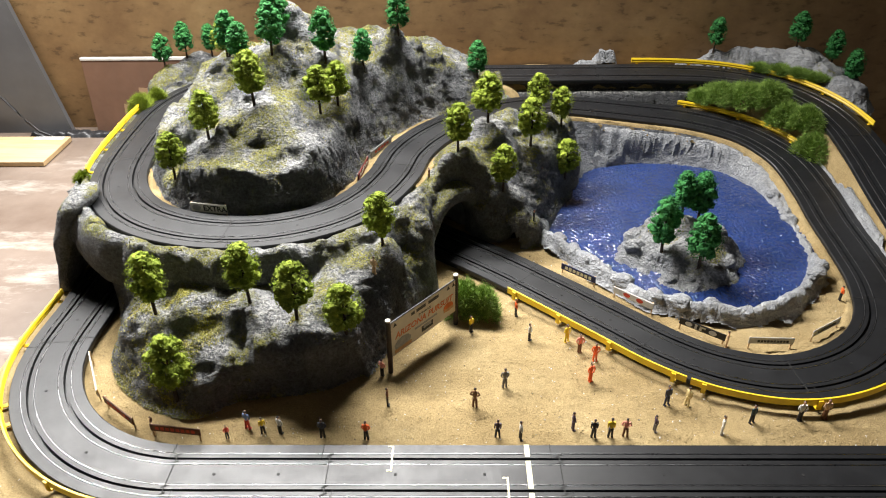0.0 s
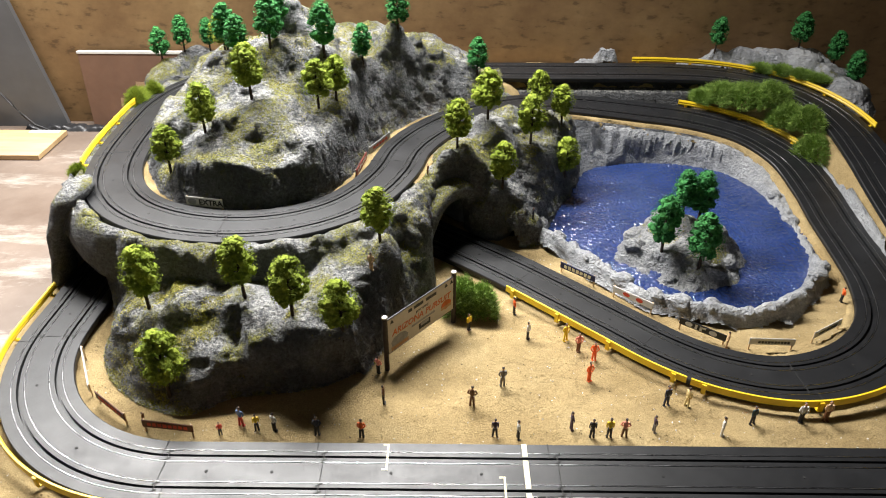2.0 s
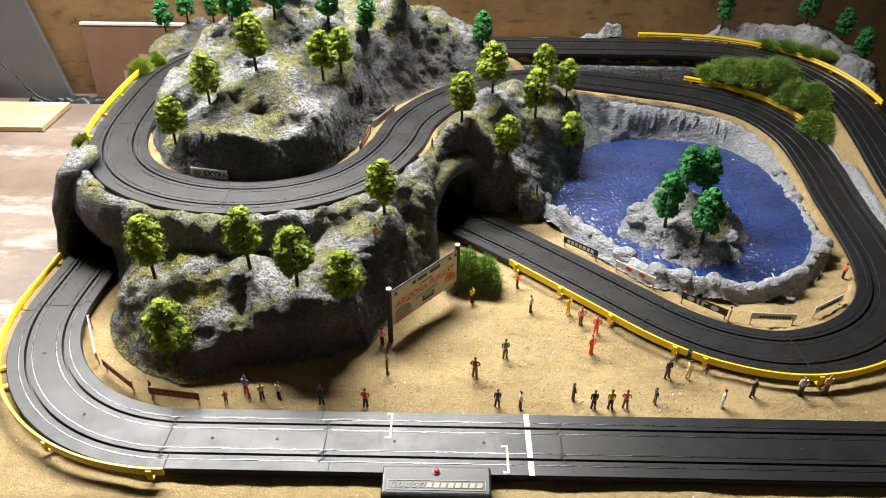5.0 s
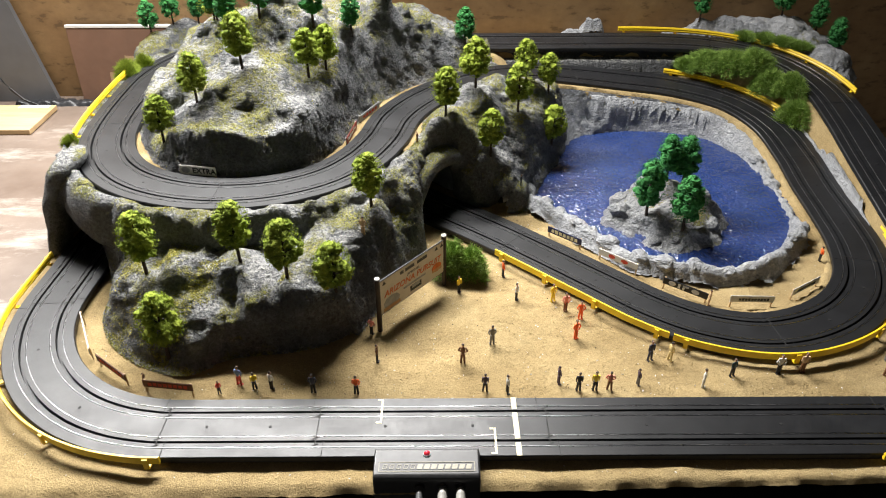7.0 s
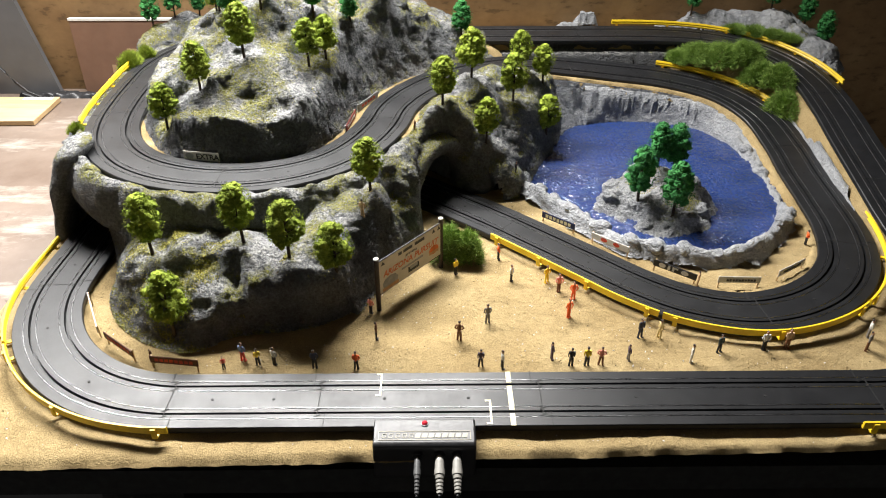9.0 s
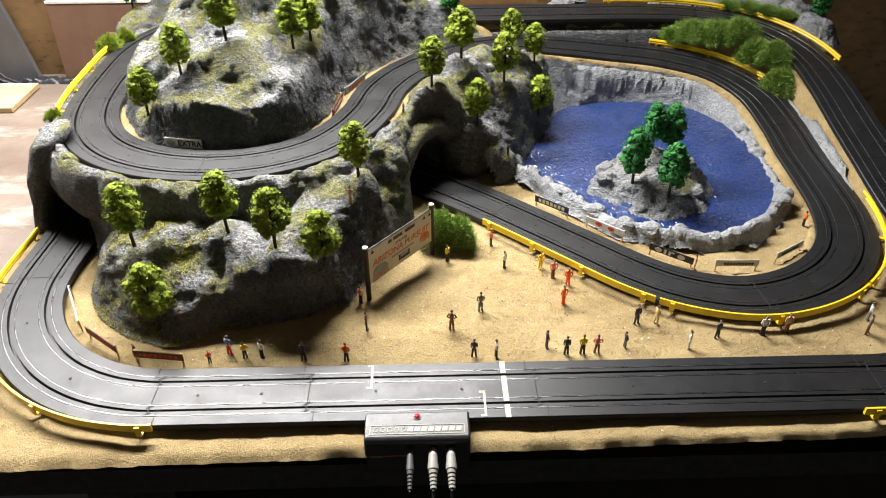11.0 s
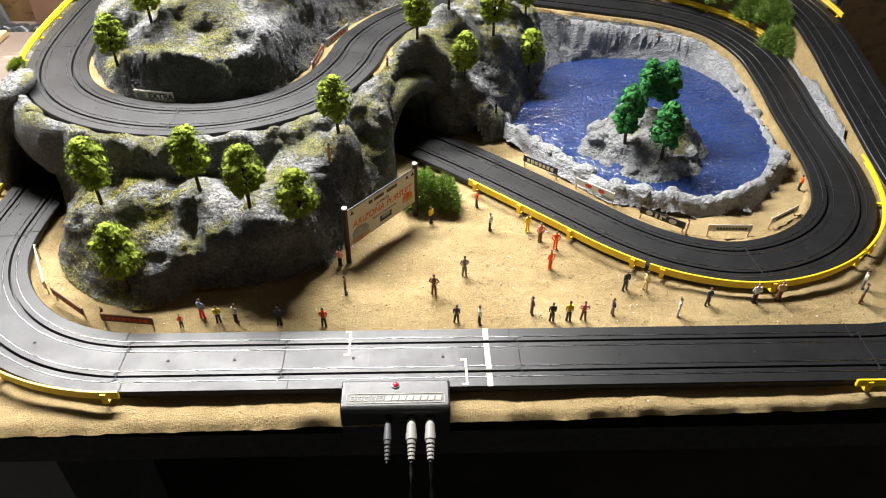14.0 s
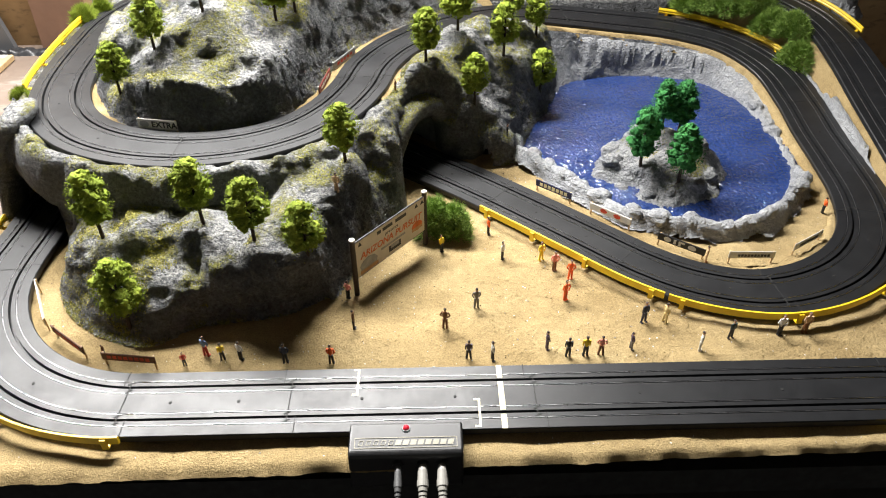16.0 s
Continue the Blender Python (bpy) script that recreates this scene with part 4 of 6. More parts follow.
def track_section(i0, i1, label):
    e = empty("track_section", Matrix(), label, "slot track", "slot car track sections")
    part("roadbed", ribbon(i0, i1, road_profile(), M_TRACK, "roadbed"), e)
    for c in (-SLOT, SLOT):
        for o in (-0.0068, 0.0068):
            u = c + o
            part("rail", ribbon(i0, i1, [(u - 0.00026, -0.001), (u - 0.00026, 0.0001), (u - 0.00016, 0.0003), (u + 0.00016, 0.0003), (u + 0.00026, 0.0001), (u + 0.00026, -0.001)], M_RAIL, "rail"), e, "thin steel pick-up rail")
    for c in (-SLOT, SLOT):
        bm = bmesh.new()
        rz = math.atan2(TAN[i0 % N, 1], TAN[i0 % N, 0])
        box_at(bm, on_track(i0, c - 0.0045), (0.0075, 0.0012, 0.0006), rz + 0.5, 0.0002)
        box_at(bm, on_track(i0, c + 0.0045), (0.0075, 0.0012, 0.0006), rz + 0.5, 0.0002)
        box_at(bm, on_track(i0, c), (0.0012, 0.012, 0.0005), rz, 0.0002)
        part("connector", from_bm("connector", bm, M_SLOT), e, "black joining clip")
    # the stepped seam to the next section
    sb = bmesh.new()
    for u0, u1, k in ((-HALF, -SLOT, 2), (-SLOT, SLOT, 0), (SLOT, HALF, -2)):
        q = on_track(i0 + k, (u0 + u1) / 2)
        box_at(sb, q, (0.0009, u1 - u0, 0.0004), math.atan2(TAN[(i0 + k) % N, 1], TAN[(i0 + k) % N, 0]), 0.0001)
    part("seam", from_bm("seam", sb, M_SLOT), e, "dark stepped seam")
    ln = (i1 - i0) * 0.004
    for k in ([0.33, 0.72] if ln > 0.1 else [0.5]):
        i = int(i0 + (i1 - i0) * k)
        bm = bmesh.new()
        p = on_track(i, 0)
        cyl(bm, 0.0016, 0.0016, 0.0006, Matrix.Translation((p[0], p[1], p[2] - 0.0002)), 10)
        part("peg_hole", from_bm("peg_hole", bm, M_SLOT), e, "small dark peg hole")
    return e


JOINTS = sorted({near(*p) % N for p in [
    (0.033, 0.564, 0.009), (-0.200, 0.564, 0.009), (-0.355, 0.564, 0.009), (-0.557, 0.765, 0.009), (-0.555, 0.90, 0.009),
    (-0.43, 1.09, 0.009), (-0.2, 1.07, 0.009), (0.028, 0.90, 0.009), (0.165, 0.77, 0.009), (0.318, 0.703, 0.009), (0.487, 0.85, 0.01), (0.519, 1.12, 0.025), (0.36, 1.318, 0.07), (0.17, 1.33, 0.088),
    (0.0, 1.245, 0.118), (-0.150, 1.03, 0.12), (-0.355, 0.844, 0.12), (-0.558, 1.05, 0.12), (-0.525, 1.35, 0.12), (-0.22, 1.428, 0.12), (0.0, 1.427, 0.12), (0.2, 1.426, 0.12), (0.44, 1.41, 0.118),
    (0.601, 1.21, 0.081), (0.589, 0.97, 0.043), (0.58, 0.70, 0.009), (0.385, 0.564, 0.009)]})
for a, b in zip(JOINTS, JOINTS[1:] + [JOINTS[0] + N]):
    bend = abs(math.atan2(TAN[a % N, 0] * TAN[(b - 1) % N, 1] - TAN[a % N, 1] * TAN[(b - 1) % N, 0], float(TAN[a % N] @ TAN[(b - 1) % N])))
    track_section(a, b, "black plastic %s slot track section with steel rails" % ("curved" if bend > 0.15 else "straight"))


# start and finish marks on the front straight
def line_mark(x0, x1, y0, y1):
    bm = bmesh.new()
    box(bm, (x1 - x0, y1 - y0, 0.0003), Matrix.Translation(((x0 + x1) / 2, (y0 + y1) / 2, 0.0092)))
    return from_bm("mark", bm, M_LINE)


fin = empty("finish_line", Matrix(), "cream finish line painted across the track", "road marking")
for y0, y1 in ((0.5260, 0.5420), (0.5470, 0.5810), (0.5860, 0.6020)):
    part("stripe", line_mark(-0.0026, 0.0026, y0, y1), fin)
for gx, gy in ((-0.137, 0.5840), (-0.022, 0.5445)):
    g = empty("grid_mark", Matrix(), "cream grid box bracket painted on the track", "road marking", "grid brackets")
    part("bar", line_mark(gx - 0.001, gx + 0.001, gy - 0.0165, gy + 0.0165), g)
    part("tick", line_mark(gx - 0.005, gx - 0.0012, gy + 0.0145, gy + 0.0165), g)
    part("tick", line_mark(gx - 0.005, gx - 0.0012, gy - 0.0165, gy - 0.0145), g)


# ---------------------------------------------------------------- yellow crash barriers
def barrier(i0, i1, side, label):
    if i1 < i0:
        i1 += N
    e = empty("crash_barrier", Matrix(), label, "barrier", "yellow crash barriers")
    u0 = side * (HALF + 0.0065)
    s = side
    prof = [(u0 - 0.0012 * s, 0.0005), (u0 - 0.0022 * s, 0.0030), (u0 - 0.0010 * s, 0.0048), (u0 - 0.0022 * s, 0.0066), (u0 - 0.0010 * s, 0.0092), (u0 + 0.0010 * s, 0.0092), (u0 + 0.0012 * s, 0.0005)]
    if side < 0:
        prof = prof[::-1]
    part("rail", ribbon(i0, i1, prof, M_YELLOW, "barrier_rail"), e)
    k = max(2, int((i1 - i0) * 0.004 / 0.075) + 1)
    for j in range(k):
        i = int(i0 + 3 + (i1 - i0 - 6) * j / (k - 1))
        rz = math.atan2(TAN[i % N, 1], TAN[i % N, 0])
        bm = bmesh.new()
        p = on_track(i, u0 + 0.0022 * s)
        box_at(bm, p, (0.005, 0.0022, 0.0125), rz, 0.0018)
        p = on_track(i, side * (HALF + 0.003))
        box_at(bm, p, (0.005, 0.010, 0.0016), rz, -0.0045)
        part("bracket", from_bm("bracket", bm, M_YELLOW), e)
    return e


barrier(near(-0.345, 0.564, 0.009), near(-0.533, 0.665, 0.009), 1, "yellow plastic crash barrier round the front bend")
barrier(near(-0.533, 0.665, 0.009) + 1, near(-0.556, 0.865, 0.009), 1, "yellow plastic crash barrier leading into the tunnel")
barrier(near(0.028, 0.895, 0.009), near(0.212, 0.733, 0.009), -1, "yellow plastic crash barrier along the pond straight")
barrier(near(0.212, 0.733, 0.009) + 1, near(0.42, 0.745, 0.009), -1, "yellow plastic crash barrier round the pond bend")
barrier(near(0.42, 0.745, 0.009) + 1, near(0.506, 0.94, 0.012), -1, "yellow plastic crash barrier round the pond bend")
barrier(near(0.49, 1.225, 0.045), near(0.335, 1.322, 0.07), -1, "yellow plastic crash barrier on the climbing bend")
barrier(near(0.275, 1.426, 0.12), near(0.49, 1.39, 0.115), 1, "yellow plastic crash barrier on the back straight")
barrier(near(0.49, 1.39, 0.115) + 1, near(0.602, 1.235, 0.086), 1, "yellow plastic crash barrier on the far bend")
barrier(near(-0.552, 1.01, 0.12), near(-0.563, 1.25, 0.12), 1, "yellow plastic crash barrier beside the hill road")
barrier(near(0.52, 0.607, 0.009), near(0.346, 0.564, 0.009), 1, "yellow plastic crash barrier beside the front straight")

# ==== things ====
# ---------------------------------------------------------------- trees and bushes
RNG = random.Random(7)


def clump(bm, c, r, rng, squash=1.0):
    """One lump of foam foliage with a broken surface."""
    res = bmesh.ops.create_icosphere(bm, subdivisions=2, radius=1.0)
    off = Vector((rng.uniform(-9, 9), rng.uniform(-9, 9), rng.uniform(-9, 9)))
    for v in res["verts"]:
        k = 1.0 + 0.55 * noise.noise(v.co * 2.6 + off) + 0.30 * noise.noise(v.co * 6.1 + off)
        v.co = Vector(c) + Vector((v.co.x, v.co.y, v.co.z * squash)) * r * k


def bits(bm, count, place, size, rng):
    """Loose crumbs of foam that break the outline."""
    for _ in range(count):
        p = Vector(place(rng))
        a, b = Vector((rng.gauss(0, 1), rng.gauss(0, 1), rng.gauss(0, 1))).normalized(), Vector((rng.gauss(0, 1), rng.gauss(0, 1), rng.gauss(0, 1))).normalized()
        s = size * rng.uniform(0.6, 1.5)
        vs = [bm.verts.new(p), bm.verts.new(p + a * s), bm.verts.new(p + b * s), bm.verts.new(p + a.cross(b) * s)]
        for f in ((0, 1, 2), (0, 2, 3), (0, 3, 1), (1, 3, 2)):
            bm.faces.new([vs[k] for k in f])


def crown_mesh(name, mat, seed, rx, rz, zc, taper):
    rng = random.Random(seed)
    bm = bmesh.new()

    def width(t):
        return math.sqrt(max(0.0, 1 - t * t)) * (1 - taper * t)

    for _ in range(86):
        t = rng.uniform(-0.92, 0.97)
        a = rng.uniform(0, 2 * math.pi)
        k = rng.uniform(0.45, 1.0)
        r = rng.uniform(0.0036, 0.0062)
        w = (rx - 0.003) * width(t) * k * rng.uniform(0.82, 1.12)
        clump(bm, (w * math.cos(a), w * math.sin(a), zc + rz * 0.9 * t), r, rng, 0.85)

    def place(g):
        t, a = g.uniform(-1, 1), g.uniform(0, 2 * math.pi)
        w = rx * width(t) * g.uniform(0.75, 1.06) + 0.001
        return (w * math.cos(a), w * math.sin(a), zc + rz * t)

    bits(bm, 900, place, 0.0013, rng)
    return from_bm(name, bm, mat)


def limb(bm, a, b, r1, r2):
    a, b = Vector(a), Vector(b)
    cyl(bm, r1, r2, (b - a).length, Matrix.Translation(a) @ (b - a).to_track_quat("Z", "Y").to_matrix().to_4x4(), 7)


def trunk_mesh(seed, zc, rz):
    rng = random.Random(seed)
    bm = bmesh.new()
    limb(bm, (0, 0, -0.004), (0.0006, 0.0003, zc - rz * 0.55), 0.0023, 0.0016)
    limb(bm, (0.0006, 0.0003, zc - rz * 0.6), (0, 0, zc + rz * 0.6), 0.0016, 0.0005)
    for k in range(6):
        z = zc - rz * 0.75 + k * 0.004
        a = k * 2.4 + rng.random()
        limb(bm, (0.0004, 0.0002, z), (0.011 * math.cos(a), 0.011 * math.sin(a), z + 0.008), 0.0008, 0.0003)
    for k in range(4):
        a = k * 1.57 + 0.4
        limb(bm, (0, 0, 0.001), (0.0035 * math.cos(a), 0.0035 * math.sin(a), -0.004), 0.0010, 0.0004)
    return from_bm("trunk", bm, M_TRUNK)


LIME_CROWNS = [crown_mesh("crown", M_LIME, 11 + k, 0.0205 + 0.001 * k, 0.030, 0.051, 0.10 + 0.08 * k) for k in range(4)]
GREEN_CROWNS = [crown_mesh("crown", M_GREEN, 31 + k, 0.0190 + 0.001 * k, 0.032, 0.049, 0.16 + 0.07 * k) for k in range(3)]
TRUNKS = [trunk_mesh(61, 0.051, 0.030), trunk_mesh(62, 0.049, 0.032)]


def tree(x, y, z, height, lime, label, group):
    k = RNG.randrange(100)
    s = height / 0.081
    m = Matrix.Translation((x, y, z)) @ Matrix.Rotation(RNG.uniform(0, 6.28), 4, "Z") @ Matrix.Rotation(RNG.uniform(-0.05, 0.05), 4, "X") @ Matrix.Diagonal((s, s, s * RNG.uniform(0.96, 1.04), 1))
    e = empty("model_tree", m, label, "model tree", group)
    part("trunk", TRUNKS[0 if lime else 1], e)
    part("crown", (LIME_CROWNS[k % 4] if lime else GREEN_CROWNS[k % 3]), e)
    return e


def plant(rows, lime, label, group):
    for x, y, h in rows:
        tree(x, y, land_z(x, y) - 0.001, h, lime, label, group)


plant([(-0.612, 1.395, 0.068), (-0.571, 1.405, 0.066), (-0.535, 1.440, 0.066)], False, "dark green foam model tree on the rocks by the wall", "trees behind the hill road")
plant([(-0.395, 1.105, 0.068), (-0.372, 1.078, 0.066), (-0.331, 1.094, 0.076), (-0.326, 1.125, 0.078), (-0.255, 1.090, 0.078), (-0.208, 1.140, 0.062), (-0.160, 1.222, 0.072), (-0.030, 1.323, 0.070)],
      False, "dark green foam model tree on the mountain slope", "trees on the mountain")
plant([(-0.344, 1.012, 0.080), (-0.400, 0.970, 0.070), (-0.451, 0.955, 0.068), (-0.258, 1.028, 0.072), (-0.237, 1.053, 0.068), (-0.405, 1.125, 0.066)],
      True, "lime green foam model tree on the mountain slope", "trees on the mountain")
plant([(-0.416, 0.738, 0.082), (-0.303, 0.732, 0.080), (-0.246, 0.707, 0.080), (-0.194, 0.708, 0.080), (-0.381, 0.664, 0.088)], True, "lime green foam model tree on the rocky front slope", "trees on the front slope")
plant([(-0.160, 0.822, 0.077)], True, "lime green foam model tree at the edge of the hill road", "trees on the front slope")
plant([(-0.067, 1.034, 0.076), (-0.021, 1.105, 0.079), (0.066, 1.190, 0.072), (0.046, 1.110, 0.082), (0.105, 1.195, 0.070), (0.110, 1.146, 0.080), (-0.001, 1.017, 0.076)],
      True, "lime green foam model tree on the knoll above the pond", "trees above the pond")
for x, y, h in ((0.219, 0.937, 0.088), (0.255, 0.985, 0.074), (0.283, 0.995, 0.082), (0.264, 0.908, 0.086)):
    iz = float(island_height(np.array([[x]]), np.array([[y]]))[0, 0])
    tree(x, y, iz - 0.001, h, False, "deep green foam model tree on the pond island", "trees on the island")
for x, y, h, b in ((0.435, 1.476, 0.068, 0), (0.585, 1.455, 0.074, 0), (0.652, 1.44, 0.070, 0), (0.672, 1.395, 0.074, 0)):
    iz = float(outcrop_height(np.array([[x]]), np.array([[y]]), OUTCROPS[b][1])[0, 0])
    tree(x, y, iz - 0.001, h, False, "dark green foam model tree on the rock outcrop", "trees on the outcrop")


def bush(x, y, z, r, h, seed, mat, label, strands=0, long=1.0, turn=0.0):
    """A springy cushion of fine fronds round a few stems."""
    rng = random.Random(seed)
    bm = bmesh.new()

    def dome(g, k0):
        a, u = g.uniform(0, 6.28), g.random() ** 0.8
        k = g.uniform(k0, 1.0)
        w = math.sqrt(max(0.0, 1 - u * u)) * (1 + 0.20 * math.sin(3 * a + seed) + 0.10 * math.sin(7 * a + 2 * seed))
        return Vector((r * k * w * math.cos(a) * long, r * k * w * math.sin(a), 0.001 + h * k * u))

    for _ in range(int(60 + 2600 * r)):
        clump(bm, dome(rng, 0.30) * rng.uniform(0.75, 1.05), rng.uniform(0.0015, 0.0034), rng, 0.85)
    bits(bm, 700, lambda g: dome(g, 0.85), 0.0015, rng)
    for _ in range(int((2400 + 30 * strands) * long)):
        p = dome(rng, 0.72)
        d = (Vector((p.x / long, p.y, p.z * 0.6 + 0.006)).normalized() + Vector((rng.gauss(0, 0.45), rng.gauss(0, 0.45), rng.gauss(0, 0.3)))).normalized()
        ln, side = rng.uniform(0.003, 0.0125), d.orthogonal().normalized()
        w2 = d.cross(side)
        vs = [bm.verts.new(p + side * 0.0005), bm.verts.new(p - side * 0.0005 + w2 * 0.0004), bm.verts.new(p - w2 * 0.0005), bm.verts.new(p + d * ln)]
        for f in ((0, 1, 3), (1, 2, 3), (2, 0, 3)):
            bm.faces.new([vs[k] for k in f])
    if turn:
        bmesh.ops.rotate(bm, verts=bm.verts, cent=(0, 0, 0), matrix=Matrix.Rotation(turn, 3, "Z"))
    e = empty("bush", Matrix.Translation((x, y, z)), label, "model bush", "bushes")
    part("foliage", from_bm("foliage", bm, mat), e)
    sb = bmesh.new()
    for k in range(5):
        limb(sb, (0, 0, -0.003), (0.5 * r * math.cos(k * 1.3), 0.5 * r * math.sin(k * 1.3), h * 0.5), 0.0011, 0.0004)
    part("stem", from_bm("stem", sb, M_TRUNK), e)


bush(-0.060, 0.838, -0.001, 0.026, 0.045, 3, M_BUSH, "bright green foam bush beside the billboard")
bush(-0.036, 0.832, -0.001, 0.022, 0.040, 4, M_BUSH, "bright green foam bush beside the billboard")
bush(-0.612, 1.258, 0.108, 0.017, 0.030, 5, M_LIME, "lime feathery bush behind the crash barrier", 60)
bush(-0.598, 1.296, 0.108, 0.014, 0.026, 8, M_LIME, "lime feathery bush behind the crash barrier", 40)
bush(-0.600, 0.994, 0.108, 0.007, 0.012, 9, M_LIME, "small lime tuft at the barrier end", 20)
for x, y, r, h, sd in ((0.420, 1.358, 0.026, 0.030, 13), (0.460, 1.342, 0.028, 0.038, 14), (0.496, 1.325, 0.026, 0.040, 15), (0.518, 1.292, 0.026, 0.038, 16), (0.541, 1.262, 0.022, 0.040, 17), (0.544, 1.222, 0.024, 0.044, 18), (0.392, 1.372, 0.018, 0.018, 19)):
    bush(x, y, land_z(x, y) - 0.001, r * 1.25, h * 1.0, sd, M_BUSH, "mid green foam bush between the raised roads", 50)
for x, y, r, h, sd in ((0.516, 1.436, 0.012, 0.011, 23), (0.548, 1.422, 0.013, 0.013, 24), (0.578, 1.402, 0.013, 0.012, 25), (0.602, 1.380, 0.010, 0.009, 26)):
    bush(x, y, 0.115, r, h, sd, M_BUSH, "low olive foam tufts along the outcrop", 40, 1.7, -0.6)


# ---------------------------------------------------------------- figurines
def paint(name, col):
    return plain("paint_" + name, col, 0.6, 0.0, 0.15, 300)


PAINTS = {k: paint(k, c) for k, c in dict(skin=(0.45, 0.26, 0.17), black=(0.012, 0.012, 0.014), white=(0.62, 0.60, 0.55), orange=(0.85, 0.13, 0.02), red=(0.62, 0.05, 0.03), yellow=(0.78, 0.55, 0.02),
          pink=(0.70, 0.25, 0.19), navy=(0.02, 0.025, 0.05), blue=(0.16, 0.24, 0.42), grey=(0.17, 0.155, 0.14), brown=(0.16, 0.065, 0.025), purple=(0.06, 0.035, 0.06), tan=(0.50, 0.33, 0.19),
          cream=(0.66, 0.52, 0.24), teal=(0.02, 0.05, 0.06), hair=(0.03, 0.018, 0.012)).items()}


def figurine(x, y, z, face, top, legs, h=0.0275, stance=0.0, label="", arms=0.5, lean=0.0, group="figurines on the sand"):
    """A tiny painted standing figure, kept to plain shapes in one mesh."""
    bm = bmesh.new()
    slots = []

    def done(mat):
        for f in bm.faces:
            if f.index == -1 or f not in seen:
                f.material_index = mat
                seen.add(f)

    seen = set()
    k = h / 0.0275
    for s in (-1, 1):
        limb(bm, (s * (0.0014 + stance), 0, 0), (s * 0.0011, 0, 0.0130), 0.0011, 0.0015)
        box(bm, (0.0020, 0.0036, 0.0010), Matrix.Translation((s * (0.0014 + stance), -0.0008, 0.0005)))
    done(1)
    r = bmesh.ops.create_icosphere(bm, subdivisions=2, radius=1.0)
    for v in r["verts"]:
        t = (v.co.z + 1) / 2
        v.co = Vector((v.co.x * (0.0023 + 0.0009 * t), v.co.y * 0.0019, 0.0122 + 0.0110 * t))
    for s in (-1, 1):
        e = (s * (0.0034 + 0.0016 * arms), -0.0006, 0.0170)
        limb(bm, (s * 0.0028, 0, 0.0218), e, 0.0010, 0.0008)
        limb(bm, e, (s * (0.0034 - 0.0018 * arms), -0.0018 * arms - 0.0002, 0.0135), 0.0008, 0.0007)
    done(0)
    bmesh.ops.create_icosphere(bm, subdivisions=2, radius=0.0017, matrix=Matrix.Translation((0, -0.0001, 0.0254)) @ Matrix.Diagonal((0.9, 1, 1.15, 1)))
    limb(bm, (0, 0, 0.0225), (0, 0, 0.0245), 0.0009, 0.0009)
    done(2)
    bmesh.ops.create_icosphere(bm, subdivisions=1, radius=0.0018, matrix=Matrix.Translation((0, 0.0003, 0.0262)) @ Matrix.Diagonal((0.95, 1, 0.8, 1)))
    done(3)
    bm.transform(Matrix.Rotation(lean, 4, "X") @ Matrix.Diagonal((k, k, k, 1)))
    me = from_bm("figurine", bm, PAINTS[top])
    for m in (PAINTS[legs], PAINTS["skin"], PAINTS["hair"]):
        me.materials.append(m)
    ob = part("figurine", me, at=Matrix.Translation((x, y, z)) @ Matrix.Rotation(radians(face), 4, "Z"))
    return tagged(ob, label or "tiny painted model figurine with %s top and %s legs" % (top, legs), "figurine", group)


ROW_FRONT = [(-0.315, 0.620, 20, "red", "black", 0.018), (-0.296, 0.632, 160, "blue", "red", 0.0275), (-0.278, 0.626, 200, "yellow", "black", 0.024), (-0.260, 0.627, 150, "white", "black", 0.0265),
             (-0.214, 0.622, 180, "navy", "black", 0.028), (-0.167, 0.619, 175, "orange", "black", 0.027), (-0.148, 0.667, 90, "brown", "black", 0.026), (-0.158, 0.716, 150, "pink", "black", 0.026)]
ROW_MID = [(-0.051, 0.664, 170, "brown", "brown", 0.029), (-0.016, 0.694, 190, "grey", "grey", 0.029), (-0.028, 0.623, 180, "purple", "black", 0.026), (-0.004, 0.620, 100, "white", "black", 0.027),
           (0.020, 0.779, 60, "white", "black", 0.026), (0.007, 0.830, 100, "orange", "black", 0.027), (0.066, 0.777, 30, "yellow", "yellow", 0.027), (0.079, 0.758, 10, "pink", "brown", 0.028),
           (0.095, 0.742, 0, "orange", "orange", 0.027), (0.084, 0.708, 30, "orange", "orange", 0.028)]
ROW_TRACK = [(0.053, 0.632, 100, "purple", "purple", 0.026), (0.073, 0.621, 180, "black", "black", 0.027), (0.091, 0.622, 180, "yellow", "black", 0.0285), (0.107, 0.623, 170, "pink", "brown", 0.027),
             (0.140, 0.631, 100, "purple", "grey", 0.024), (0.163, 0.671, 20, "navy", "navy", 0.029), (0.185, 0.669, 120, "cream", "cream", 0.028), (0.210, 0.627, 60, "white", "white", 0.027),
             (0.246, 0.641, 20, "teal", "black", 0.026), (0.299, 0.645, 0, "white", "black", 0.028), (0.327, 0.648, 0, "tan", "brown", 0.029), (0.419, 0.645, 40, "grey", "brown", 0.028)]
for row in (ROW_FRONT, ROW_MID, ROW_TRACK):
    for x, y, face, top, legs, h in row:
        figurine(x, y, land_z(x, y), face, top, legs, h, RNG.choice([0, 0.0005, 0.001]), arms=RNG.choice([0.1, 0.5, 1.0]))
figurine(0.432, 0.668, land_z(0.432, 0.668), 70, "white", "grey", 0.027)
figurine(0.462, 0.640, land_z(0.462, 0.640), 200, "tan", "tan", 0.028)
figurine(0.439, 0.858, land_z(0.439, 0.858), 90, "orange", "black", 0.024, label="tiny orange figurine beside the pond rocks")
